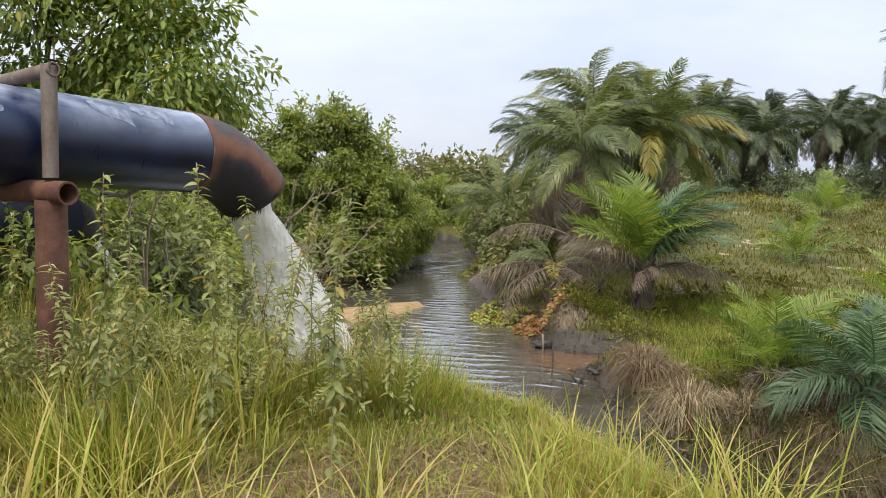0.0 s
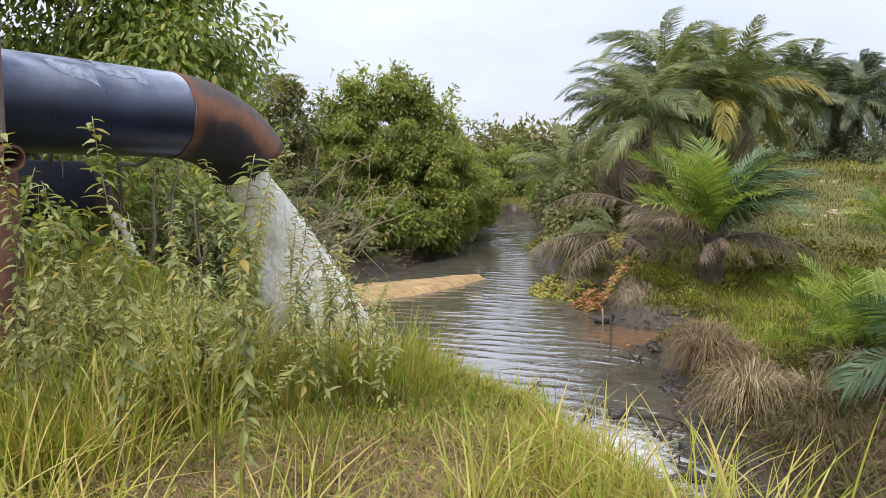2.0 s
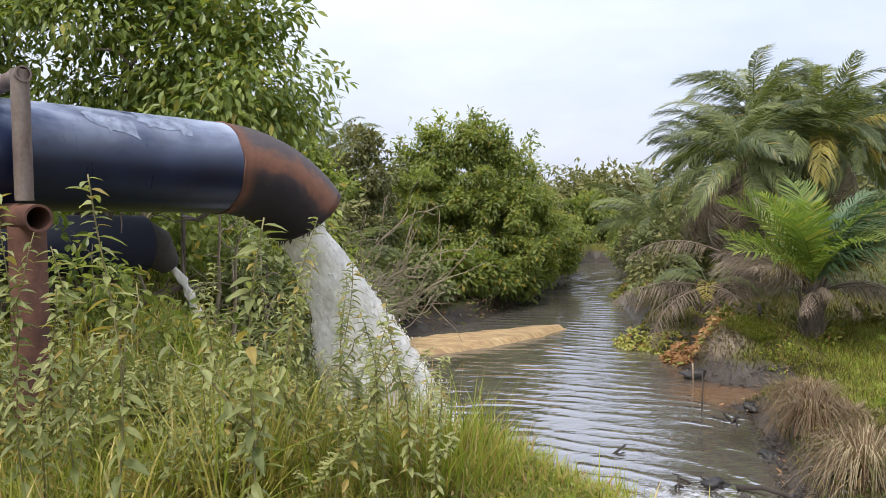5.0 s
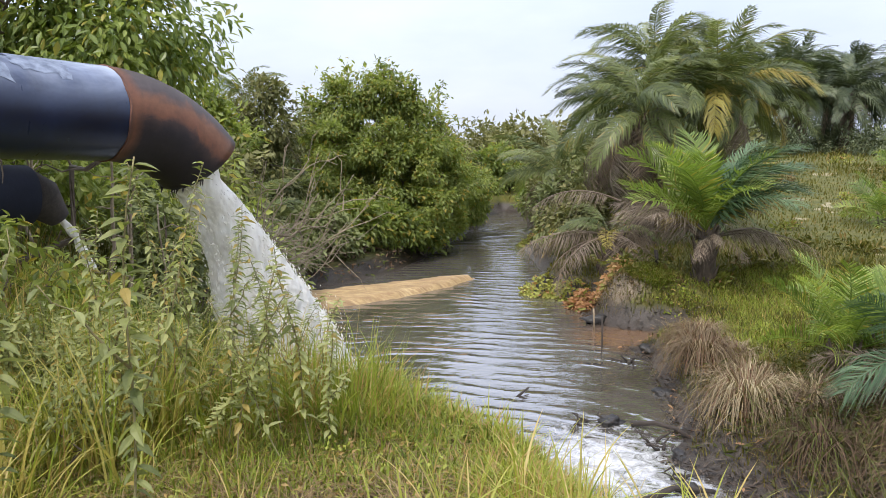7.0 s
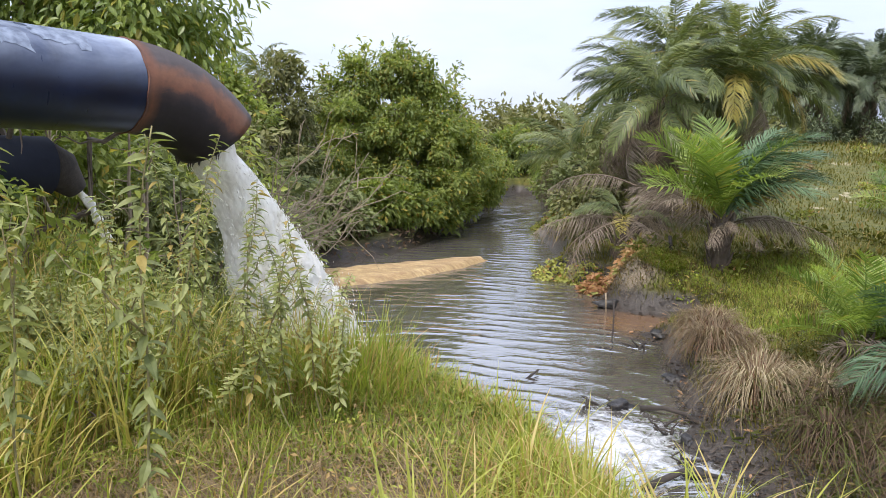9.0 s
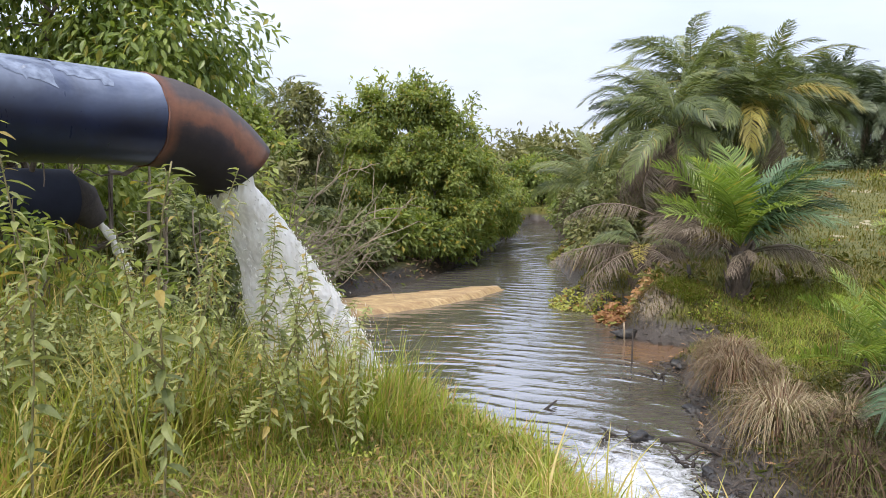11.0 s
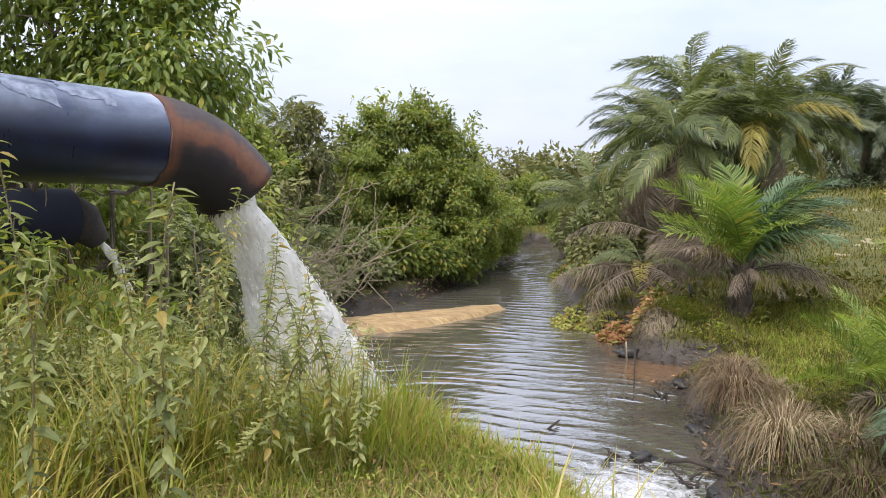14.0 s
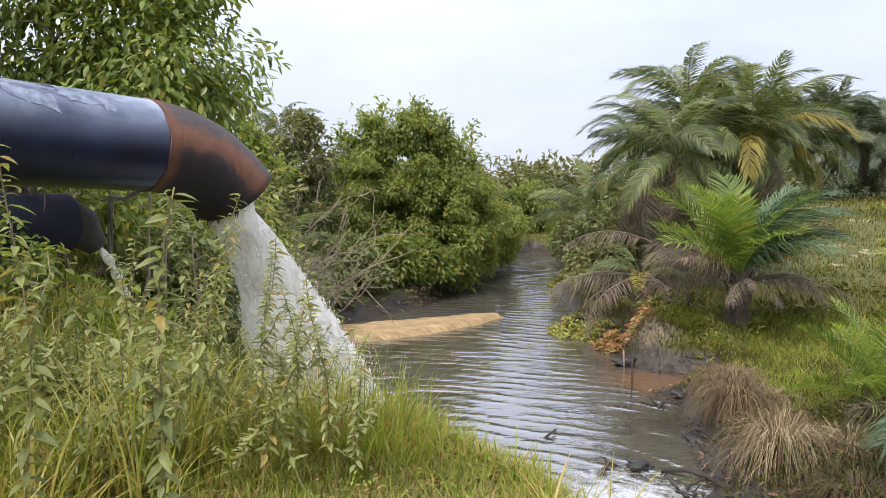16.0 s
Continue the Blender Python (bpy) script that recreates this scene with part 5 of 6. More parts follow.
# weeds round the stand and before the jet: (x, y, top)
wr = np.random.default_rng(31)
for x, y, top in ((-2.15, 4.38, 2.68), (-1.6, 5.1, 2.60), (-1.7, 4.62, 2.62), (-1.42, 4.65, 2.46), (-1.25, 4.7, 2.34),
                  (-1.32, 4.75, 2.22), (-1.12, 4.62, 2.14), (-2.55, 4.7, 2.5), (-1.85, 4.75, 2.44), (-1.55, 4.8, 2.40), (-1.72, 4.85, 2.46), (-2.2, 4.45, 2.45), (-1.14, 4.6, 2.38), (-1.38, 4.55, 2.32), (-1.22, 4.55, 2.24), (-1.18, 4.9, 2.16), (-1.46, 5.1, 2.36)):
    weed(x, y, top, int(wr.integers(0, 5)), wr.uniform(0, 6.28), 0.95, tuple(wr.normal(0, 0.15, 2)))
for i in range(44):
    x, y = wr.uniform(-3.3, -1.05), wr.uniform(4.65, 5.6)
    if x > -1.75 and i % 3:
        continue
    if outline_distance(BANK, np.array([x]), np.array([y]))[0] > 0.05:
        continue
    weed(x, y, ground_at(x, y) + wr.uniform(0.22, 0.5), int(wr.integers(0, 5)), wr.uniform(0, 6.28), 1.0, tuple(wr.normal(0, 0.16, 2)))

for i in range(8):
    x, y = wr.uniform(-2.75, -1.9), wr.uniform(4.6, 5.0)
    weed(x, y, wr.uniform(2.05, 2.25), int(wr.integers(0, 5)), wr.uniform(0, 6.28), 1.0, tuple(wr.normal(0, 0.12, 2)))
for i in range(20):
    x, y = wr.uniform(-2.6, -1.35), wr.uniform(4.6, 5.3)
    weed(x, y, ground_at(x, y) + wr.uniform(0.2, 0.4), int(wr.integers(0, 5)), wr.uniform(0, 6.28), 1.1, tuple(wr.normal(0, 0.2, 2)))
for i in range(12):
    x, y = tr.uniform(-2.9, -1.8), tr.uniform(4.2, 4.75)
    tussock(x, y, 140, tr.uniform(0.32, 0.46), 0.14, 660 + i, M_GRASS if i % 2 else M_TALL, "tall green grass tuft before the pipe stand", "grass tuft", "grass tufts among the weeds", 0.006, 0.1, 0.8)

# dry stems standing among the weeds
for i in range(16):
    x, y = tr.uniform(-2.7, -1.5), tr.uniform(4.5, 5.3)
    tussock(x, y, 46, tr.uniform(0.35, 0.6), 0.16, 680 + i, M_TALLDRY, "thin dry yellow stems standing among the weeds", "dry grass", "dry stems among the weeds", 0.007, 0.1, 0.9)

# low tangled weeds with small leaves
for i in range(26):
    x, y = wr.uniform(-3.0, -1.6), wr.uniform(4.5, 5.5)
    if outline_distance(BANK, np.array([x]), np.array([y]))[0] > -0.05 or (y < 4.6 and x > -1.5):
        continue
    h = wr.uniform(0.2, 0.36)
    bush("low_weed", (x, y, ground_at(x, y)), [(0, 0, h * 0.5, 0.13, 0.13, h * 0.45, 0.5), (0.06, 0.05, h * 0.85, 0.10, 0.10, h * 0.2, 0.3)], 0.032, 0.36, M_WEED, 800 + i, "low branching weed thick with small leaves", "weed", "low weeds on the bank", 3, False, 0.07, 800, 0.005, 0.7)

# bright grass in the open ground under the pipe
for i in range(46):
    x, y = tr.uniform(-3.3, -1.7), tr.uniform(5.5, 7.4)
    if shore_distance(np.array([x]), np.array([y]))[0] < 0.15:
        continue
    tussock(x, y, 130, tr.uniform(0.25, 0.45), 0.26, 760 + i, (M_LUSH, M_GRASS, M_TALL)[i % 3], "bright green grass tuft under the pipe", "grass tuft", "grass tufts under the pipe", 0.008, 0.1, 0.9)

# broad-leaved tree behind the pipe
bush("leafy_tree", (-3.5, 7.9, ground_at(-3.5, 7.9)),
     [(1.25, -1.05, 1.55, 0.52, 0.5, 0.60, 1.0), (0.6, -0.8, 1.9, 0.8, 0.6, 0.75, 1.6), (-0.6, -0.9, 1.8, 0.9, 0.6, 0.85, 1.7), (-1.8, -1.2, 1.7, 0.9, 0.6, 0.9, 1.7), (0.5, -0.7, 2.75, 1.1, 0.7, 0.6, 1.6),
      (-1.2, -0.9, 2.75, 1.2, 0.7, 0.6, 1.6), (-0.4, -1.0, 2.95, 0.8, 0.5, 0.5, 1.5), (-0.9, -0.2, 1.15, 0.9, 0.5, 0.45, 0.9), (-1.8, -0.3, 0.8, 1.2, 0.5, 0.6, 1.2), (-2.9, -1.6, 2.4, 1.0, 0.6, 0.9, 1.4), (-2.8, -1.5, 1.4, 0.9, 0.6, 0.6, 1.0)],
     0.060, 0.42, M_TREE, 41, "broad-leaved tree overhanging the pipe", "tree", limbs=18, detail=True, clump_r=0.22, per=6600, trunk_r=0.03, droop=0.8)

for i, (x, y, h) in enumerate(((-2.75, 6.3, 0.72), (-3.0, 6.5, 0.82), (-3.35, 6.05, 0.8), (-3.6, 6.0, 0.5), (-2.45, 6.6, 0.45), (-4.1, 5.7, 0.6))):
    bush("leafy_shrub", (x, y, ground_at(x, y)), [(0, 0, h * 0.6, 0.26, 0.22, h * 0.36, 0.5), (0.1, 0.05, h * 0.3, 0.26, 0.22, h * 0.3, 0.4)], 0.075, 0.45, (M_BUSH, M_TREE, M_GREYLEAF)[i % 3], 180 + i, "small leafy shrub between the pipes", "shrub", "shrubs between the pipes", 4, True, 0.1, 330, 0.008)

# leafy weeds close to the path
for x, y, top, turn in ((-2.06, 4.4, 2.52, 0.7), (-2.3, 4.5, 2.36, 0.7), (-1.78, 4.02, 2.70, 2.4), (-1.46, 3.8, 2.62, 4.1)):
    weed(x, y, top, 1 if turn < 1 else 0, turn, 1.1, (0.03, 0.05))

# bare saplings under and behind the pipe
gr = np.random.default_rng(44)
for x, y, lean in ((-2.74, 8.2, 0.02), (-2.50, 8.3, -0.03), (-2.60, 8.1, 0.05), (-3.3, 8.3, 0.02), (-2.3, 8.5, -0.05)):
    z = ground_at(x, y)
    t = thing("sapling", (x, y, z), "slender bare brown sapling behind the pipe", "sapling", "saplings behind the pipe")
    top = np.array([lean * 3, gr.normal(0, 0.1), gr.uniform(1.5, 2.1)])
    stem = branch_path(gr, (0, 0, -0.1), top, 9, 0.02)
    part("trunk", *tube(stem, np.linspace(gr.uniform(0.014, 0.024), 0.006, 9), 7), M_PALE if gr.uniform() < 0.5 else M_BARK, t, "", True)
    for q in range(5):
        a = stem[3 + q]
        part("branch", *tube(branch_path(gr, a, a + [gr.normal(0, 0.22), gr.normal(0, 0.15), gr.uniform(0.0, 0.3)], 6, 0.06), np.linspace(0.006, 0.002, 6), 5), M_PALE, t)

# big bush on the far bank
bush("big_bush", (0.1, 21.0, ground_at(0.1, 21.0)),
     [(-0.2, 0, 1.6, 1.45, 1.1, 1.45, 1.9), (1.15, 0.9, 1.25, 1.0, 1.2, 1.2, 1.1), (-1.3, -0.4, 1.5, 0.9, 1.0, 1.4, 1.0), (-0.1, 0.2, 3.25, 0.5, 0.5, 0.6, 0.4), (0.4, 0.3, 3.1, 0.35, 0.4, 0.5, 0.3), (-1.0, 0, 3.0, 0.6, 0.6, 0.6, 0.5), (-1.6, 0.2, 2.6, 0.5, 0.6, 0.6, 0.35), (0.7, 0.2, 2.4, 0.6, 0.7, 0.7, 0.5),
      (0.4, -0.8, 0.7, 1.2, 0.7, 0.7, 0.7), (0.2, -0.5, 1.6, 1.3, 0.8, 1.0, 1.0), (-1.2, -0.9, 0.7, 0.9, 0.7, 0.8, 0.6), (2.3, 2.8, 0.9, 0.8, 1.4, 0.9, 0.8), (1.5, 1.5, 1.8, 0.5, 0.6, 0.5, 0.3)],
     0.115, 0.46, M_BUSH, 42, "large rounded dense green bush at the water", limbs=16, clump_r=0.26, per=8200, trunk_r=0.05, droop=0.8)

# bushes farther along the left bank and round the stream's head
def plant_scrub(rows):
    for x, y, w, h, mat, lab in rows:
        z = ground_at(x, y)
        bush("scrub_bush", (x, y, z), [(0, 0, h * 0.55, w * 0.75, w * 0.7, h * 0.5, 1.0), (w * 0.4, 0.1, h * 0.4, w * 0.5, w * 0.5, h * 0.4, 0.6), (-w * 0.4, -0.1, h * 0.45, w * 0.5, w * 0.5, h * 0.45, 0.6), (0.1, 0, h * 0.85, w * 0.4, w * 0.4, h * 0.25, 0.4)],
             0.085 + 0.0032 * y, 0.46, mat, int(60 + x * 7 + y), lab, group="scrub bushes", limbs=6, clump_r=0.24, per=1250, trunk_r=0.03)


plant_scrub([(2.0, 26.5, 1.2, 1.3, M_BUSH, "low green bush on the bank"), (3.0, 31.5, 1.6, 1.4, M_FAR, "low bush at the stream's head"), (5.2, 32.6, 1.8, 1.6, M_BUSH, "green bush at the stream's head"), (6.8, 30.0, 1.5, 1.5, M_FAR, "green bush on the bank"), (1.2, 31, 2.2, 1.9, M_FAR, "grey-green bush behind the bank"), (-2.6, 19.0, 1.2, 1.5, M_GREYLEAF, "grey-green scrub on the bank"), (-3.6, 17.0, 1.5, 1.6, M_GREYLEAF, "grey-green scrub on the bank"), (-2.2, 24.5, 1.7, 1.9, M_FAR, "green bush behind the bank"), (-4.6, 20, 1.7, 2.2, M_FAR, "green bush behind the bank"), (-4.8, 13.5, 1.6, 1.7, M_BUSH, "dark green bush behind the pipe"), (-6.4, 12.0, 1.8, 1.9, M_FAR, "green bush behind the pipe"), (-8.6, 11.0, 2.0, 2.2, M_BUSH, "dark green bush behind the pipe"), (-7.6, 8.6, 1.6, 1.8, M_TREE, "leafy bush beside the pipe"), (-5.4, 10.2, 1.3, 1.3, M_GREYLEAF, "grey-green scrub behind the pipe"), (-4.2, 10.8, 1.1, 1.2, M_BUSH, "dark scrub behind the pipe"), (-2.7, 9.6, 0.9, 1.7, M_GREYLEAF, "grey-green scrub on the bank behind the jet"), (-2.7, 11.6, 0.9, 2.2, M_BUSH, "dark green scrub on the bank behind the jet"), (-2.6, 13.4, 0.9, 2.2, M_FAR, "green scrub on the bank behind the jet")])
plant_scrub([(4.4, 32.2, 1.3, 1.5, M_BUSH, "dark green bush closing the stream's head"), (3.2, 29.6, 0.9, 1.1, M_FAR, "olive scrub at the stream's head"), (5.9, 28.6, 1.0, 1.2, M_BUSH, "green scrub overhanging the stream"), (3.75, 17.6, 0.8, 1.3, M_FAR, "olive scrub at the water under the palms"), (3.9, 19.4, 0.8, 1.5, M_GREYLEAF, "grey-green scrub at the water under the palms"), (4.6, 22.6, 1.0, 1.6, M_FAR, "olive scrub on the bank under the palms"), (-3.8, 9.4, 1.1, 1.6, M_BUSH, "dark scrub behind the pipe"), (-1.5, 17.6, 0.8, 1.0, M_GREYLEAF, "grey-brown scrub at the water"), (-0.75, 18.5, 0.7, 0.9, M_BUSH, "dark green scrub at the water"), (0.0, 19.2, 0.7, 0.8, M_BUSH, "dark green scrub at the water"), (0.75, 20.2, 0.7, 0.8, M_BUSH, "dark green scrub at the water"), (1.55, 22.2, 0.7, 0.9, M_BUSH, "dark green scrub at the water"), (-2.6, 16.6, 0.7, 1.1, M_FAR, "olive scrub at the water"), (-2.3, 15.3, 0.6, 0.9, M_GREYLEAF, "grey-green scrub at the water"), (-2.2, 14.3, 0.5, 0.8, M_BUSH, "dark green scrub at the water"), (-1.9, 16.7, 0.5, 0.6, M_GREYLEAF, "grey-brown scrub at the water"), (2.6, 25.6, 0.6, 0.8, M_FAR, "olive scrub at the water"), (-3.6, 12.6, 1.2, 2.3, M_GREYLEAF, "grey-green scrub on the bank"), (4.9, 24.6, 1.1, 1.2, M_BUSH, "green bush under the palms"), (5.6, 21.0, 1.3, 1.4, M_FAR, "olive scrub under the palms"), (4.2, 18.6, 0.8, 0.9, M_LIME, "yellow-green scrub under the palms")])

# taller leafy growth between the tree and the big bush
for x, y, w, h, mat, lab in ((-3.4, 16.5, 1.3, 3.1, M_BUSH, "tall green shrub behind the dead branches"), (-2.7, 18.4, 1.3, 3.3, M_FAR, "tall olive shrub behind the bank"), (-4.6, 15.0, 1.4, 3.4, M_BUSH, "tall green shrub behind the pipe")):
    bush("tall_shrub", (x, y, ground_at(x, y)), [(0, 0, h * 0.4, w * 0.8, w * 0.7, h * 0.38, 1.2), (w * 0.3, 0, h * 0.72, w * 0.5, w * 0.5, h * 0.2, 0.6), (-w * 0.4, 0, h * 0.66, w * 0.5, w * 0.5, h * 0.22, 0.6), (0.1, 0, h * 0.88, w * 0.3, w * 0.3, h * 0.12, 0.3)],
         0.14, 0.46, mat, int(300 + x * 7 + y), lab, group="tall shrubs", limbs=8, clump_r=0.24, per=2300, trunk_r=0.03)

# distant wood behind the stream
rng = np.random.default_rng(77)
P, O = [], []
for i in range(54):
    b = radians(-42 + 72 * i / 54 + rng.normal(0, 0.8))
    r = rng.uniform(40, 56)
    x, y = -1.2 + r * math.sin(b), 2 + r * math.cos(b)
    hh = rng.uniform(2.0, 3.3)
    p, o = clumped(rng, 700, 18, (x, y, 0.5 + hh * 0.5), (rng.uniform(1.5, 2.6), 1.5, hh * 0.55), 0.7, 0.5, 0.3)
    P.append(p)
    O.append(o)
V, F = crown_leaves(rng, np.concatenate(P), np.concatenate(O), 0.34, 0.55)
tagged(part("distant_wood", V, F, M_FAR), "distant belt of grey-green trees and scrub", "wood", kind="stuff")

# oil palms on the far bank
palm((4.85, 17.2, ground_at(4.85, 17.2)), 2.7, 0.2, [("dead_big", 9, -50, -15, 0.9), ("big", 13, -15, 25, 0.78), ("big", 14, 25, 55, 0.84), ("big", 10, 55, 80, 0.84)], 1, "oil palm with drooping grey-green fronds beside the stream")
_front = [o for o in scene.objects if o.name == "oil_palm"][0]
_r1 = np.random.default_rng(61)
for az in (2.2, 2.5, 2.8, 3.1, 3.4):
    put_frond(_front, "dead_big", (-0.1, 0, 2.3), az, radians(_r1.uniform(-40, 0)), _r1.uniform(0.7, 0.9), _r1, _r1.normal(0, 0.3), "hanging grey-brown dead frond")
palm((6.5, 17.7, ground_at(6.5, 17.7)), 2.95, 0.2, [("dead_big", 6, -45, -10, 0.9), ("big_yellow", 7, 5, 40, 0.85), ("big", 16, -15, 30, 0.8), ("big", 18, 30, 85, 0.86)], 2, "oil palm with some yellowing fronds beside the stream")
palm((4.2, 20.5, ground_at(4.2, 20.5)), 1.5, 0.2, [("dead_big", 6, -45, -10, 0.8), ("big", 12, 5, 50, 0.75), ("big", 8, 50, 85, 0.75)], 3, "shorter oil palm half hidden behind the others")
palm((3.6, 15.4, ground_at(3.6, 15.4)), 0.8, 0.16, [("dead", 14, -30, 20, 0.95), ("yellow_young", 1, 5, 45, 0.7), ("big", 7, 15, 60, 0.45)], 4, "short oil palm with olive fronds at the water's edge")

palm((5.95, 19.4, ground_at(5.95, 19.4)), 3.6, 0.2, [("big", 12, 0, 40, 0.8), ("big", 14, 40, 76, 0.84)], 17, "taller oil palm standing behind the front pair")

# young palm with a skirt of dead fronds
yp = palm((4.47, 13.65, ground_at(4.47, 13.65)), 0.86, 0.13, [("yellow_young", 3, 15, 45, 0.85)], 5, "young oil palm, yellow-green above a skirt of dead fronds", "young_palm", "young palms")
r6 = np.random.default_rng(6)
for i in range(14):   # bright fronds of the crown: a full fan, denser towards the stream
    az = 1.2 + 4.0 * ((i * 0.618034) % 1.0)
    put_frond(yp, "young", (0, 0, 0.84), az, radians(32 + 54 * i / 14), r6.uniform(0.84, 1.08), r6, r6.normal(0, 0.35), "bright green arching frond")
for i in range(11):
    az = -1.35 + 2.5 * ((i * 0.618034) % 1.0)
    put_frond(yp, "blue", (0.08, 0, 0.84), az, radians(46 + 42 * i / 11), r6.uniform(0.88, 1.08), r6, r6.normal(0, 0.3), "blue-green arching frond")
for i in range(7):   # dead fronds hang towards the stream and the field, few in front
    az = 2.2 + 1.75 * ((i * 0.618034) % 1.0)
    put_frond(yp, "dead", (-0.1, 0, 0.74), az, radians(r6.uniform(24, 46)), r6.uniform(0.7, 1.0), r6, r6.normal(0, 0.3), "grey-brown dead frond")
for i in range(5):
    az = -0.7 + 1.4 * ((i * 0.618034) % 1.0)
    put_frond(yp, "dead", (0.1, 0, 0.72), az, radians(r6.uniform(12, 36)), r6.uniform(0.7, 1.0), r6, r6.normal(0, 0.3), "grey-brown dead frond")
for az, el, sc in ((4.5, 30, 0.42), (5.1, 10, 0.5), (4.15, 12, 0.5)):
    put_frond(yp, "dead", (0, -0.08, 0.7), az, radians(el), sc, r6, 0.0, "withered frond hanging to the mud")
put_frond(yp, "dead", (-1.2, 0.45, 1.25), math.pi + 0.05, radians(22), 0.85, r6, 0.0, "pale dead frond")

# young palms on the open bank
palm((4.0, 8.0, ground_at(4.0, 8.0)), 0.30, 0.1, [("dead", 12, -5, 25, 0.7), ("blue", 18, 12, 80, 0.64)], 7, "small blue-green young palm with dead lower fronds", "young_palm", "young palms")
palm((3.85, 9.3, ground_at(3.85, 9.3)), 0.2, 0.1, [("young", 14, 15, 85, 0.6)], 8, "small bright green young palm", "young_palm", "young palms")
palm((4.3, 9.6, ground_at(4.3, 9.6)), 0.2, 0.1, [("young", 8, 15, 80, 0.5)], 9, "small bright green young palm", "young_palm", "young palms")
palm((5.6, 9.2, ground_at(5.6, 9.2)), 0.2, 0.1, [("yellow_young", 4, 5, 40, 0.7), ("young", 8, 15, 80, 0.6)], 10, "small yellow-green young palm", "young_palm", "young palms")
palm((7.2, 10.9, ground_at(7.2, 10.9)), 0.2, 0.1, [("yellow_young", 5, 5, 40, 0.8), ("young", 9, 15, 80, 0.7)], 12, "small yellow-green young palm", "young_palm", "young palms")
palm((11.4, 19.0, ground_at(11.4, 19.0)), 0.2, 0.1, [("young", 12, 10, 80, 0.75)], 13, "small bright green young palm in the field", "young_palm", "young palms")
palm((20.0, 29.0, ground_at(20, 29.0)), 0.3, 0.12, [("young", 14, 10, 80, 1.0)], 14, "small green young palm in the field", "young_palm", "young palms")

# plantation palms across the field
far_row = [(24.6, 44.0, 3.4), (28.4, 46.5, 4.3), (31.2, 43.6, 4.4), (35.3, 45.0, 4.2), (33.4, 41.0, 4.6), (38.5, 41.5, 4.6), (21.5, 47.0, 3.8), (41.5, 38.0, 4.4), (18.2, 46.5, 3.4), (26.5, 53, 4.8), (32.5, 54, 5.0), (39.5, 50, 5.0),
           (22.8, 45.2, 3.9), (26.6, 43.2, 3.6), (29.8, 47.5, 4.7), (33.6, 47.2, 4.8), (37.0, 43.6, 4.2), (36.2, 48.5, 5.2), (41.8, 43.8, 5.2), (44.0, 40.2, 5.0), (43.5, 36.0, 4.6), (19.8, 49.5, 4.0), (24.5, 49.0, 4.5), (45, 45, 5.0), (20.5, 56, 4.6), (15.5, 52, 3.6), (46, 35, 4.6), (30, 61, 5.2), (24, 62, 5.0), (23.4, 47.5, 4.6), (25.2, 46.5, 4.7), (27.3, 49, 5.0), (22.0, 50.5, 4.8), (31.5, 36.5, 7.6)]
for i, (x, y, h) in enumerate(far_row):
    palm((x, y, ground_at(x, y)), h - 0.2, 0.2, [("far_dead", 7, -65, -30, 0.7), ("far", 18, -25, 35, 0.72), ("far", 13, 35, 85, 0.70)], 200 + i, "tall plantation oil palm across the field", "oil_palm", "plantation palms")
rng = np.random.default_rng(78)
P, O = [], []
for i in range(60):
    b = radians(26 + 28 * i / 60)
    r = rng.uniform(45, 58)
    x, y = -1.2 + r * math.sin(b), 2 + r * math.cos(b)
    p, o = clumped(rng, 1300, 22, (x, y, ground_at(x, y) + 0.1 + rng.uniform(0.2, 0.9)), (1.7, 1.2, rng.uniform(0.9, 1.7)), 0.5, 0.4, 0.5)
    P.append(p)
    O.append(o)
V, F = crown_leaves(rng, np.concatenate(P), np.concatenate(O), 0.24, 0.3)
tagged(part("plantation_undergrowth", V, F, M_PALMFAR), "grey-green undergrowth below the plantation palms", "undergrowth", kind="stuff")

# small palms behind the left bank
palm((-3.35, 23.2, ground_at(-3.35, 23.2)), 3.0, 0.18, [("big", 22, -10, 80, 0.5)], 15, "oil palm behind the far bushes")
palm((-2.6, 15.6, ground_at(-2.6, 15.6)), 0.9, 0.14, [("big", 14, 0, 80, 0.55), ("dead", 6, -40, 0, 0.9)], 16, "small green palm behind the dead shrub")

# drooping sedge tussocks at the creek: (x, y, blades, reach, top)
for i, (x, y, n, reach, top) in enumerate(((2.50, 8.65, 400, 0.58, 0.42), (2.80, 10.15, 400, 0.56, 0.34), (2.95, 9.45, 130, 0.45, 0.24), (3.0, 10.85, 300, 0.42, 0.26), (2.62, 7.75, 300, 0.45, 0.3),
                                           (3.1, 8.6, 160, 0.5, 0.26), (3.25, 10.3, 150, 0.45, 0.2), (3.0, 7.0, 300, 0.5, 0.3), (3.4, 7.6, 360, 0.6, 0.34), (3.3, 6.5, 320, 0.6, 0.3), (2.5, 6.3, 300, 0.5, 0.28), (4.2, 6.9, 320, 0.6, 0.34), (4.8, 7.8, 320, 0.6, 0.3), (3.3, 11.2, 260, 0.45, 0.22))):
    mop(x, y, int(n * 1.7), reach, top, 401 + i, M_MOP if y > 8.0 else M_TANGLE, "drooping straw-brown sedge tussock at the creek")
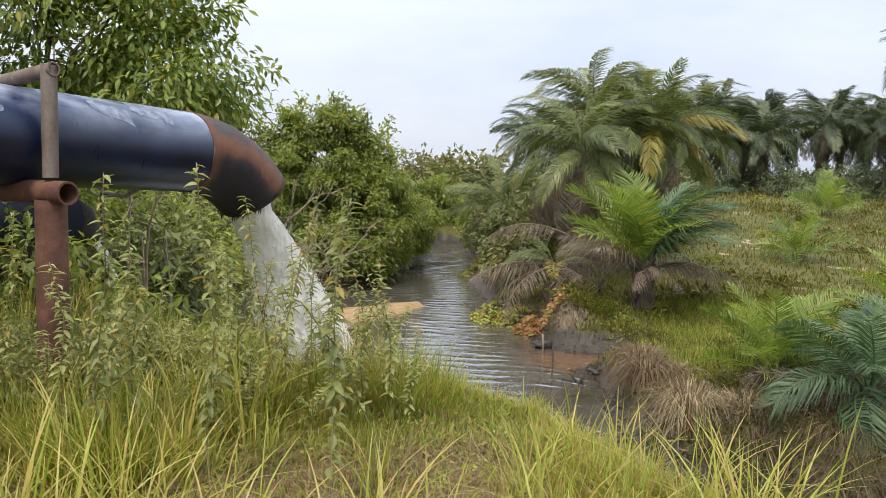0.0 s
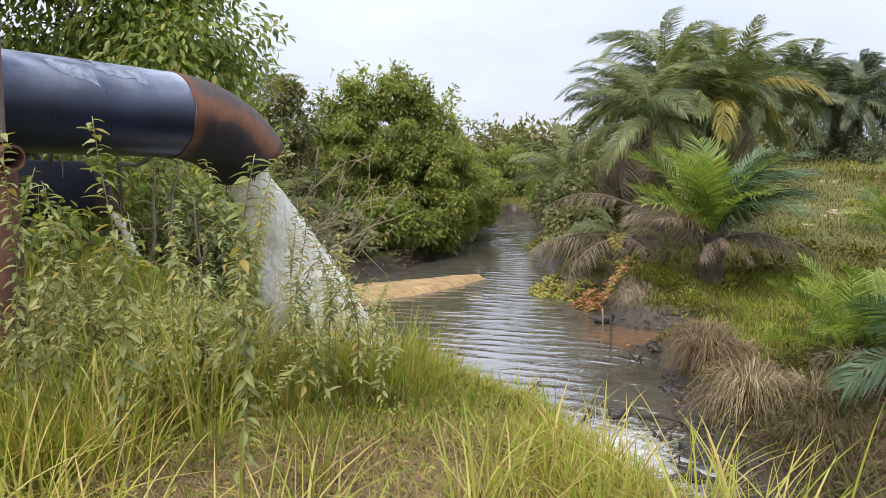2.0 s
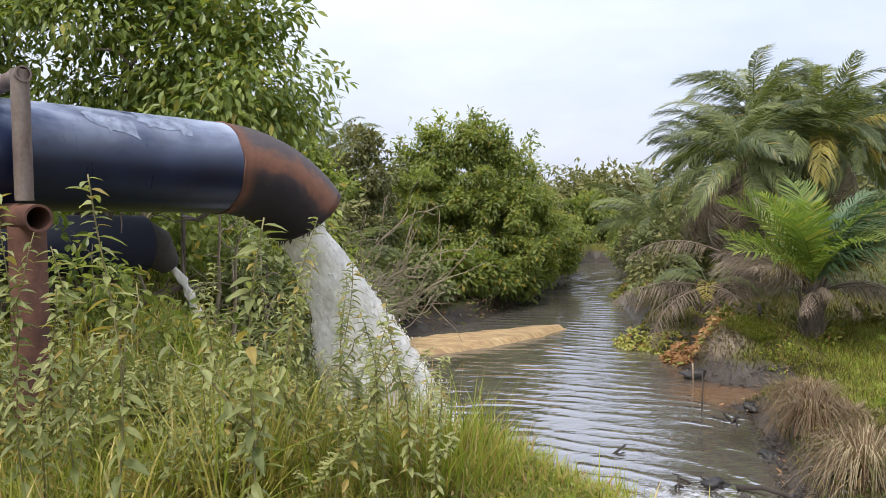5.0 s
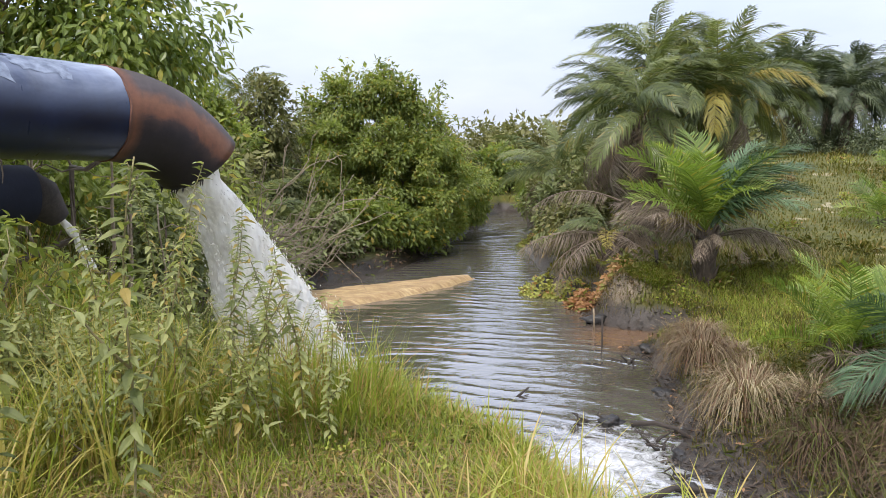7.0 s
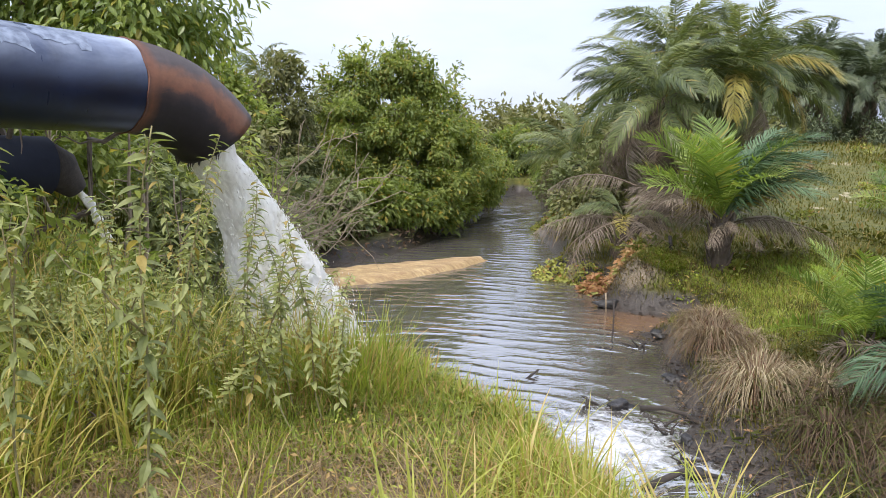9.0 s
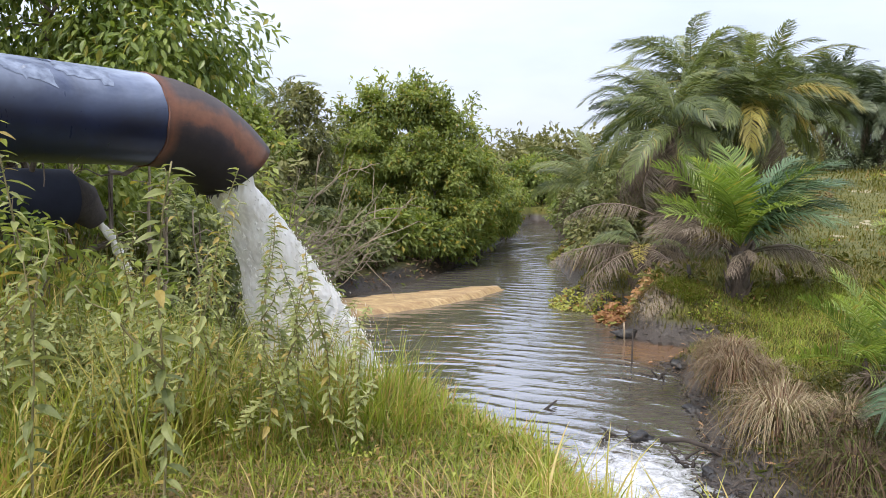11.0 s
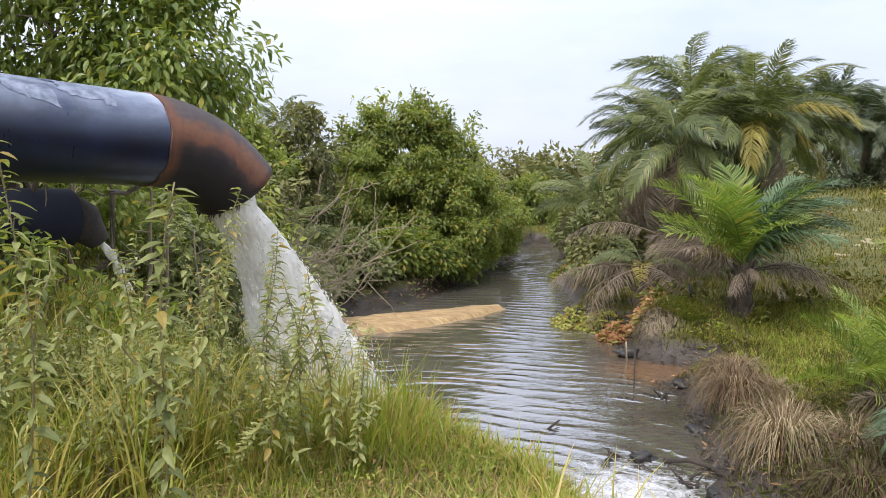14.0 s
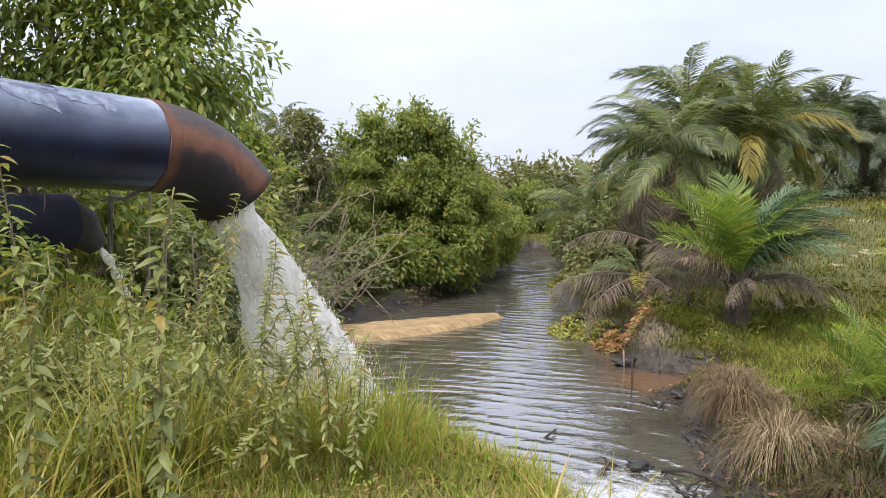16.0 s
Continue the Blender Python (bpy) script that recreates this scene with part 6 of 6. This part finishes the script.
# dry fibres lying over the mound by the mud
mr = np.random.default_rng(430)
for mat, x0, y0, rx, ry, n, label in ((M_STRAW, 3.05, 13.4, 0.3, 0.4, 420, "thin mat of straw-brown dry fibres on the mound"), (M_LUSH, 3.5, 13.4, 0.35, 0.4, 2600, "short bright grass on top of the mound"), (M_STRAW, 3.75, 13.5, 0.3, 0.4, 700, "mat of straw-brown dry fibres beside the palm")):
    a, r = mr.uniform(0, 6.28, n), mr.uniform(0, 1, n) ** 0.5
    x, y = x0 + rx * r * np.cos(a), y0 + ry * r * np.sin(a)
    keep = shore_distance(x, y) > 0.1
    x, y = x[keep], y[keep]
    V, F = blades(np.stack([x, y, height(x, y) + 0.01], 1), mr.uniform(0.07, 0.2, len(x)), mr.uniform(0.004, 0.009, len(x)), mr.uniform(0.9, 1.5, len(x)), 3, mr.normal(-2.2, 0.9, len(x)), mr)
    tagged(part("dry_mat", V, F, mat), label, "dry grass", kind="stuff")

# scrubby growth on the low ground right of the creek and behind the pipe
sr = np.random.default_rng(33)
for i in range(60):
    x, y = sr.uniform(1.9, 6.5), sr.uniform(5.2, 12.5)
    if y > 9.8 and x > 3.1:
        continue
    if shore_distance(np.array([x]), np.array([y]))[0] < 0.35 or outline_distance(BANK, np.array([x]), np.array([y]))[0] < 1.0:
        continue
    tussock(x, y, 120, sr.uniform(0.18, 0.36), 0.3, 700 + i, (M_FIELD, M_STRAW, M_GRASS)[i % 3], "low rough grass and dry stems on the wet ground", "grass tuft", "rough tufts on the low bank", 0.010, 0.2, 1.0)
for i in range(40):
    x, y = sr.uniform(-6.5, -2.3), sr.uniform(5.8, 10.0)
    if shore_distance(np.array([x]), np.array([y]))[0] < 0.2:
        continue
    tussock(x, y, 150, sr.uniform(0.3, 0.55), 0.3, 800 + i, (M_GRASS, M_FIELD, M_STRAW)[i % 3], "rank green grass tuft behind the pipe", "grass tuft", "rank tufts behind the pipe", 0.010, 0.1, 0.9)

# sand bar in the stream
def build_sandbar():
    outline = np.array([(1.62, 17.1), (0.95, 16.2), (-0.07, 15.3), (-1.16, 14.63), (-2.1, 14.15), (-2.9, 14.6), (-2.5, 15.4), (-1.3, 15.95), (-0.3, 16.45), (0.7, 16.95), (1.2, 17.1)])
    xs, ys = np.arange(-3.2, 2.0, 0.07), np.arange(13.6, 18.0, 0.07)
    X, Y = np.meshgrid(xs, ys)
    d = -outline_distance(outline, X, Y)
    Z = 0.16 * smooth(-0.04, 0.16, d + 0.03 * sines(X * 4, Y * 4)) + 0.012 * sines(X * 2.2, Y * 3.1) * smooth(0, 0.3, d) - 0.06
    i = np.arange(len(ys) - 1)[:, None] * len(xs) + np.arange(len(xs) - 1)[None, :]
    keep = (Z[:-1, :-1] > -0.055) | (Z[1:, 1:] > -0.055)
    i = i[keep]
    F = np.stack([i, i + 1, i + len(xs) + 1, i + len(xs)], 1)
    ob = part("sandbar", np.stack([X, Y, Z], -1).reshape(-1, 3), F, M_SAND, smooth=True)
    tagged(ob, "narrow yellow sand bar just above the water", "sandbar")


build_sandbar()


# leaf heaps and creepers at the far water's edge
def leaf_heap(x0, y0, rx, ry, h, n, mat, seed, label, leaf=0.075):
    rng = np.random.default_rng(seed)
    a, r = rng.uniform(0, 6.28, n), rng.uniform(0, 1, n) ** 0.5
    x, y = x0 + rx * r * np.cos(a), y0 + ry * r * np.sin(a)
    z = np.maximum(height(x, y), 0.0) + rng.uniform(0.0, 1, n) * h * (1.1 - r)
    P = np.stack([x - x0, y - y0, z], 1)
    D = unit(rng.normal(0, 1, (n, 3)) * [1, 1, 0.6] + [0, -0.3, 0])
    N = unit(np.array([0, -0.3, 0.9]) + rng.normal(0, 0.5, (n, 3)))
    L = leaf * rng.uniform(0.6, 1.3, n)
    ob = part("leaf_heap", *leaves(P, D, N, L, L * 0.55), mat)
    ob.location = Vector((x0, y0, 0)) * K
    tagged(ob, label, "leaf heap", "leaf heaps at the water's edge", "stuff")


leaf_heap(2.35, 15.45, 0.32, 0.5, 0.30, 420, M_LIME, 1, "yellow-green creeping plants at the water's edge")
leaf_heap(2.75, 15.1, 0.35, 0.4, 0.34, 380, M_LIME, 2, "yellow-green creeping plants at the water's edge")
leaf_heap(2.78, 14.25, 0.28, 0.35, 0.34, 440, M_ORANGE, 3, "heap of withered orange leaves at the water's edge", 0.10)
leaf_heap(3.25, 14.08, 0.40, 0.26, 0.36, 800, M_ORANGE, 4, "heap of withered orange leaves on the bank", 0.11)
leaf_heap(3.75, 13.0, 0.35, 0.4, 0.06, 420, M_LUSH, 7, "small green plants on the mound by the mud", 0.05)
leaf_heap(3.75, 21.4, 0.45, 0.5, 0.28, 300, M_LIME, 5, "yellow-green creeping plants at the water's edge", 0.1)
leaf_heap(4.1, 21.2, 0.3, 0.5, 0.28, 160, M_ORANGE, 6, "withered orange leaves at the water's edge", 0.1)


def stick(name, pts, r0, r1, mat, label, category="stick", group=""):
    pts = np.asarray(pts, float)
    ob = part(name, *tube(pts - pts[0], np.linspace(r0, r1, len(pts)), 8), mat, None, "", True)
    ob.location = Vector(pts[0]) * K
    return tagged(ob, label, category, group)


stick("stake", [(2.24, 11.8, -0.3), (2.245, 11.8, 0.1), (2.24, 11.81, 0.42)], 0.012, 0.010, M_DARKWOOD, "thin dark stake standing in the water", "stake", "stakes")
stick("stake", [(3.66, 13.5, ground_at(3.66, 13.5) - 0.1), (3.65, 13.5, ground_at(3.66, 13.5) + 0.1), (3.62, 13.5, ground_at(3.66, 13.5) + 0.27)], 0.030, 0.028, M_DARKWOOD, "short dark stake in the bank", "stake", "stakes")
stick("stake", [(2.52, 12.95, 0.0), (2.51, 12.94, 0.15), (2.50, 12.94, 0.27)], 0.014, 0.013, M_PALE, "pale peg at the muddy edge", "stake", "stakes")
stick("driftwood", [(1.62, 9.1, 0.02), (1.78, 8.95, 0.08), (1.95, 8.84, 0.05), (2.02, 8.66, 0.02)], 0.025, 0.02, M_DARKWOOD, "dark wet branch lying in the shallows", "driftwood", "driftwood in the creek")
stick("driftwood", [(1.05, 7.5, 0.02), (1.4, 7.65, 0.07), (1.7, 7.6, 0.04)], 0.03, 0.018, M_DARKWOOD, "dark wet branch lying in the shallows", "driftwood", "driftwood in the creek")
stick("driftwood", [(0.72, 10.05, -0.02), (0.82, 10.12, 0.03), (0.9, 10.2, 0.05)], 0.016, 0.01, M_DARKWOOD, "short dark stick floating in the stream", "driftwood", "driftwood in the creek")


for i, (x, y) in enumerate(((1.68, 8.58), (1.22, 9.22), (1.55, 7.9), (2.35, 11.15))):
    fr = np.random.default_rng(900 + i)
    for q in range(5):
        p0 = np.array([x + fr.normal(0, 0.07), y + fr.normal(0, 0.07), 0.0])
        p1 = p0 + np.array([fr.normal(0, 0.13), fr.normal(0, 0.1), fr.uniform(0.02, 0.12)])
        stick("driftwood", branch_path(fr, p0, p1, 5, 0.12), 0.014, 0.004, M_DARKWOOD, "dark broken twig caught in the shallows", "driftwood", "driftwood in the creek")


def rock(x, y, r, seed, z=0.0):
    rng = np.random.default_rng(seed)
    bm = bmesh.new()
    bmesh.ops.create_icosphere(bm, subdivisions=3, radius=1.0)
    V = np.array([v.co[:] for v in bm.verts])
    F = [tuple(v.index for v in f.verts) for f in bm.faces]
    bm.free()
    V = V * (1 + 0.42 * lump(V, seed, 1.9) + 0.34 * lump(V, seed + 3, 5.5) + 0.18 * lump(V, seed, 13))[:, None] * np.array([1.3, 0.9, 0.5]) * r
    ob = part("rock", V, F, M_ROCK, None, "", True)
    ob.location = Vector((x, y, max(z, ground_at(x, y)) + 0.1 * r)) * K
    ob.rotation_euler = (0, 0, rng.uniform(0, 6))
    tagged(ob, "wet dark stone in the shallow creek", "rock", "stones in the creek")


for i, (x, y, r) in enumerate(((1.45, 9.2, 0.09), (1.75, 8.3, 0.07), (1.55, 7.75, 0.08), (2.3, 9.95, 0.09), (2.75, 11.55, 0.10), (2.68, 13.22, 0.15))):
    rock(x, y, r, i + 1)


# dead shrub with bare twisted branches behind the jet
def build_dead_shrub():
    rng = np.random.default_rng(123)
    root = np.array([-2.15, 8.0, ground_at(-2.15, 8.0)])
    t = thing("dead_shrub", root, "dead shrub with bare pale twisted branches", "shrub")
    fork = np.array([-1.72, 7.9, 1.98]) - root
    part("trunk", *tube(branch_path(rng, (0, 0, -0.1), fork, 9, 0.05), np.linspace(0.022, 0.014, 9), 8), M_PALE, t, "", True)
    ends = [(-1.42, 7.9, 2.6), (-0.76, 7.85, 2.32), (-0.9, 8.0, 2.15), (-1.06, 7.95, 2.47), (-1.2, 8.1, 2.55), (-1.56, 8.0, 2.5), (-1.11, 7.9, 1.74), (-1.28, 7.85, 1.95), (-0.95, 8.0, 2.4), (-1.3, 8.0, 1.82), (-1.45, 7.8, 2.35), (-1.0, 8.1, 2.05)]
    ends += [(rng.uniform(-1.6, -0.95), rng.uniform(7.7, 8.4), rng.uniform(1.7, 2.5)) for _ in range(10)]
    for e in ends:
        k = np.linspace(0, 1, 13)[:, None]
        start = fork * rng.uniform(0.8, 1.0)
        goal = np.array(e) - root
        bow = np.array([0.05, 0, rng.choice([-1, 1]) * rng.uniform(0.06, 0.2)])
        path = start + (goal - start) * k + bow * np.sin(k * np.pi) + 0.035 * np.stack([np.sin(k[:, 0] * 9 + e[0] * 30), np.sin(k[:, 0] * 8 + e[1] * 20), np.sin(k[:, 0] * 11 + e[2] * 25)], 1) * np.sin(k * np.pi)
        b = part("branch", *tube(path, np.linspace(0.0065, 0.0022, 13), 6), M_PALE, t, "", True)
        for q in range(3):
            a = path[4 + 3 * q]
            e2 = a + rng.normal(0, 0.12, 3) + (goal - start) * 0.25
            part("twig", *tube(branch_path(rng, a, e2, 5, 0.1), np.linspace(0.005, 0.0015, 5), 5), M_PALE, b)


build_dead_shrub()


# dark litter, twigs and leaf scraps on the mud of the creek and along the low shore
def build_litter():
    rng = np.random.default_rng(140)
    x, y = rng.uniform(0.9, 4.2, 15000), rng.uniform(5.6, 16, 15000)
    d = shore_distance(x, y)
    ok = (d > -0.12) & (d < rng.uniform(0.1, 0.8, len(x))) & (outline_distance(BANK, x, y) > 0.9)
    x, y = x[ok], y[ok]
    n = len(x)
    P = np.stack([x, y, np.maximum(height(x, y), 0) + rng.uniform(0, 0.05, n)], 1)
    D = unit(rng.normal(0, 1, (n, 3)) * [1, 1, 0.25])
    N = unit(np.array([0, 0, 1.0]) + rng.normal(0, 0.4, (n, 3)))
    L = rng.uniform(0.02, 0.10, n)
    V, F = leaves(P, D, N, L, np.minimum(L * 0.4, 0.022))
    tagged(part("shore_litter", V, F, M_LITTER), "dark wet leaf litter and twigs along the muddy shore", "litter", kind="stuff")


build_litter()


# low creeping scrub dotted over the open field
def build_field_scrub():
    rng = np.random.default_rng(150)
    for mat, name, label, count in ((M_LIME, "field_scrub", "low yellow-green scrub dotted over the field", 40), (M_FIELD, "field_scrub", "low green scrub dotted over the field", 120), (M_STRAW, "dry_scrub", "low dry brown scrub dotted over the field", 12)):
        P, O = [], []
        while len(P) < count:
            y = rng.uniform(9, 44)
            x = rng.uniform(3.2, 6 + y * 0.75)
            if shore_distance(np.array([x]), np.array([y]))[0] < 0.6:
                continue
            s = rng.uniform(0.15, 0.4) * (0.8 + y / 45)
            p, o = clumped(rng, 130, 9, (x, y, ground_at(x, y) + s * 0.25), (s * 1.6, s * 1.2, s * 0.4), s * 0.4, 0.3)
            P.append(p)
            O.append(o)
        V, F = crown_leaves(rng, np.concatenate(P), np.concatenate(O), 0.13, 0.45, 0.1)
        tagged(part(name, V, F, mat), label, "scrub", kind="stuff")


build_field_scrub()


# thin leafy twigs that stand out from the big bush's crown
def build_twig_sprays():
    rng = np.random.default_rng(160)
    host = [o for o in scene.objects if o.name == "big_bush"][0]
    for i, (a, b) in enumerate((((0.95, 0.6, 2.4), (1.55, 2.0, 3.75)), ((0.9, 0.6, 2.3), (1.7, 2.2, 3.35)), ((0.8, 0.4, 2.5), (1.25, 1.4, 3.5)), ((1.2, 0.9, 2.0), (1.9, 2.0, 2.85)), ((-0.1, 0.2, 3.0), (-0.15, 0.2, 4.05)), ((0.1, 0.2, 3.0), (0.2, 0.2, 3.95)), ((-0.4, 0.2, 2.9), (-0.5, 0.2, 3.8)), ((-0.9, 0, 2.9), (-0.95, 0, 3.9)), ((-1.1, 0, 2.8), (-1.4, 0, 3.75)), ((0.5, 0.3, 2.8), (0.6, 0.3, 3.7)), ((-1.6, 0.2, 2.5), (-1.9, 0.1, 3.4)))):
        path = branch_path(rng, a, b, 9, 0.05)
        tw = part("twig", *tube(path, np.linspace(0.015, 0.004, 9), 5), M_BARK, host, "thin bare twig")
        n = 46 if i < 4 else 110
        k = rng.uniform(0.3, 1.0, n)
        P = np.stack([np.interp(k, np.linspace(0, 1, 9), path[:, j]) for j in range(3)], 1) + rng.normal(0, 0.05 if i < 4 else 0.1, (n, 3))
        D = rng.normal(0, 1, (n, 3)) + [0.4 if i < 4 else 0, 0, 0.2]
        part("foliage", *leaves(P, D, np.array([0, 0, 1.0]) + rng.normal(0, 0.3, (n, 3)), 0.13, 0.06), M_BUSH, tw, "sparse small leaves")


build_twig_sprays()
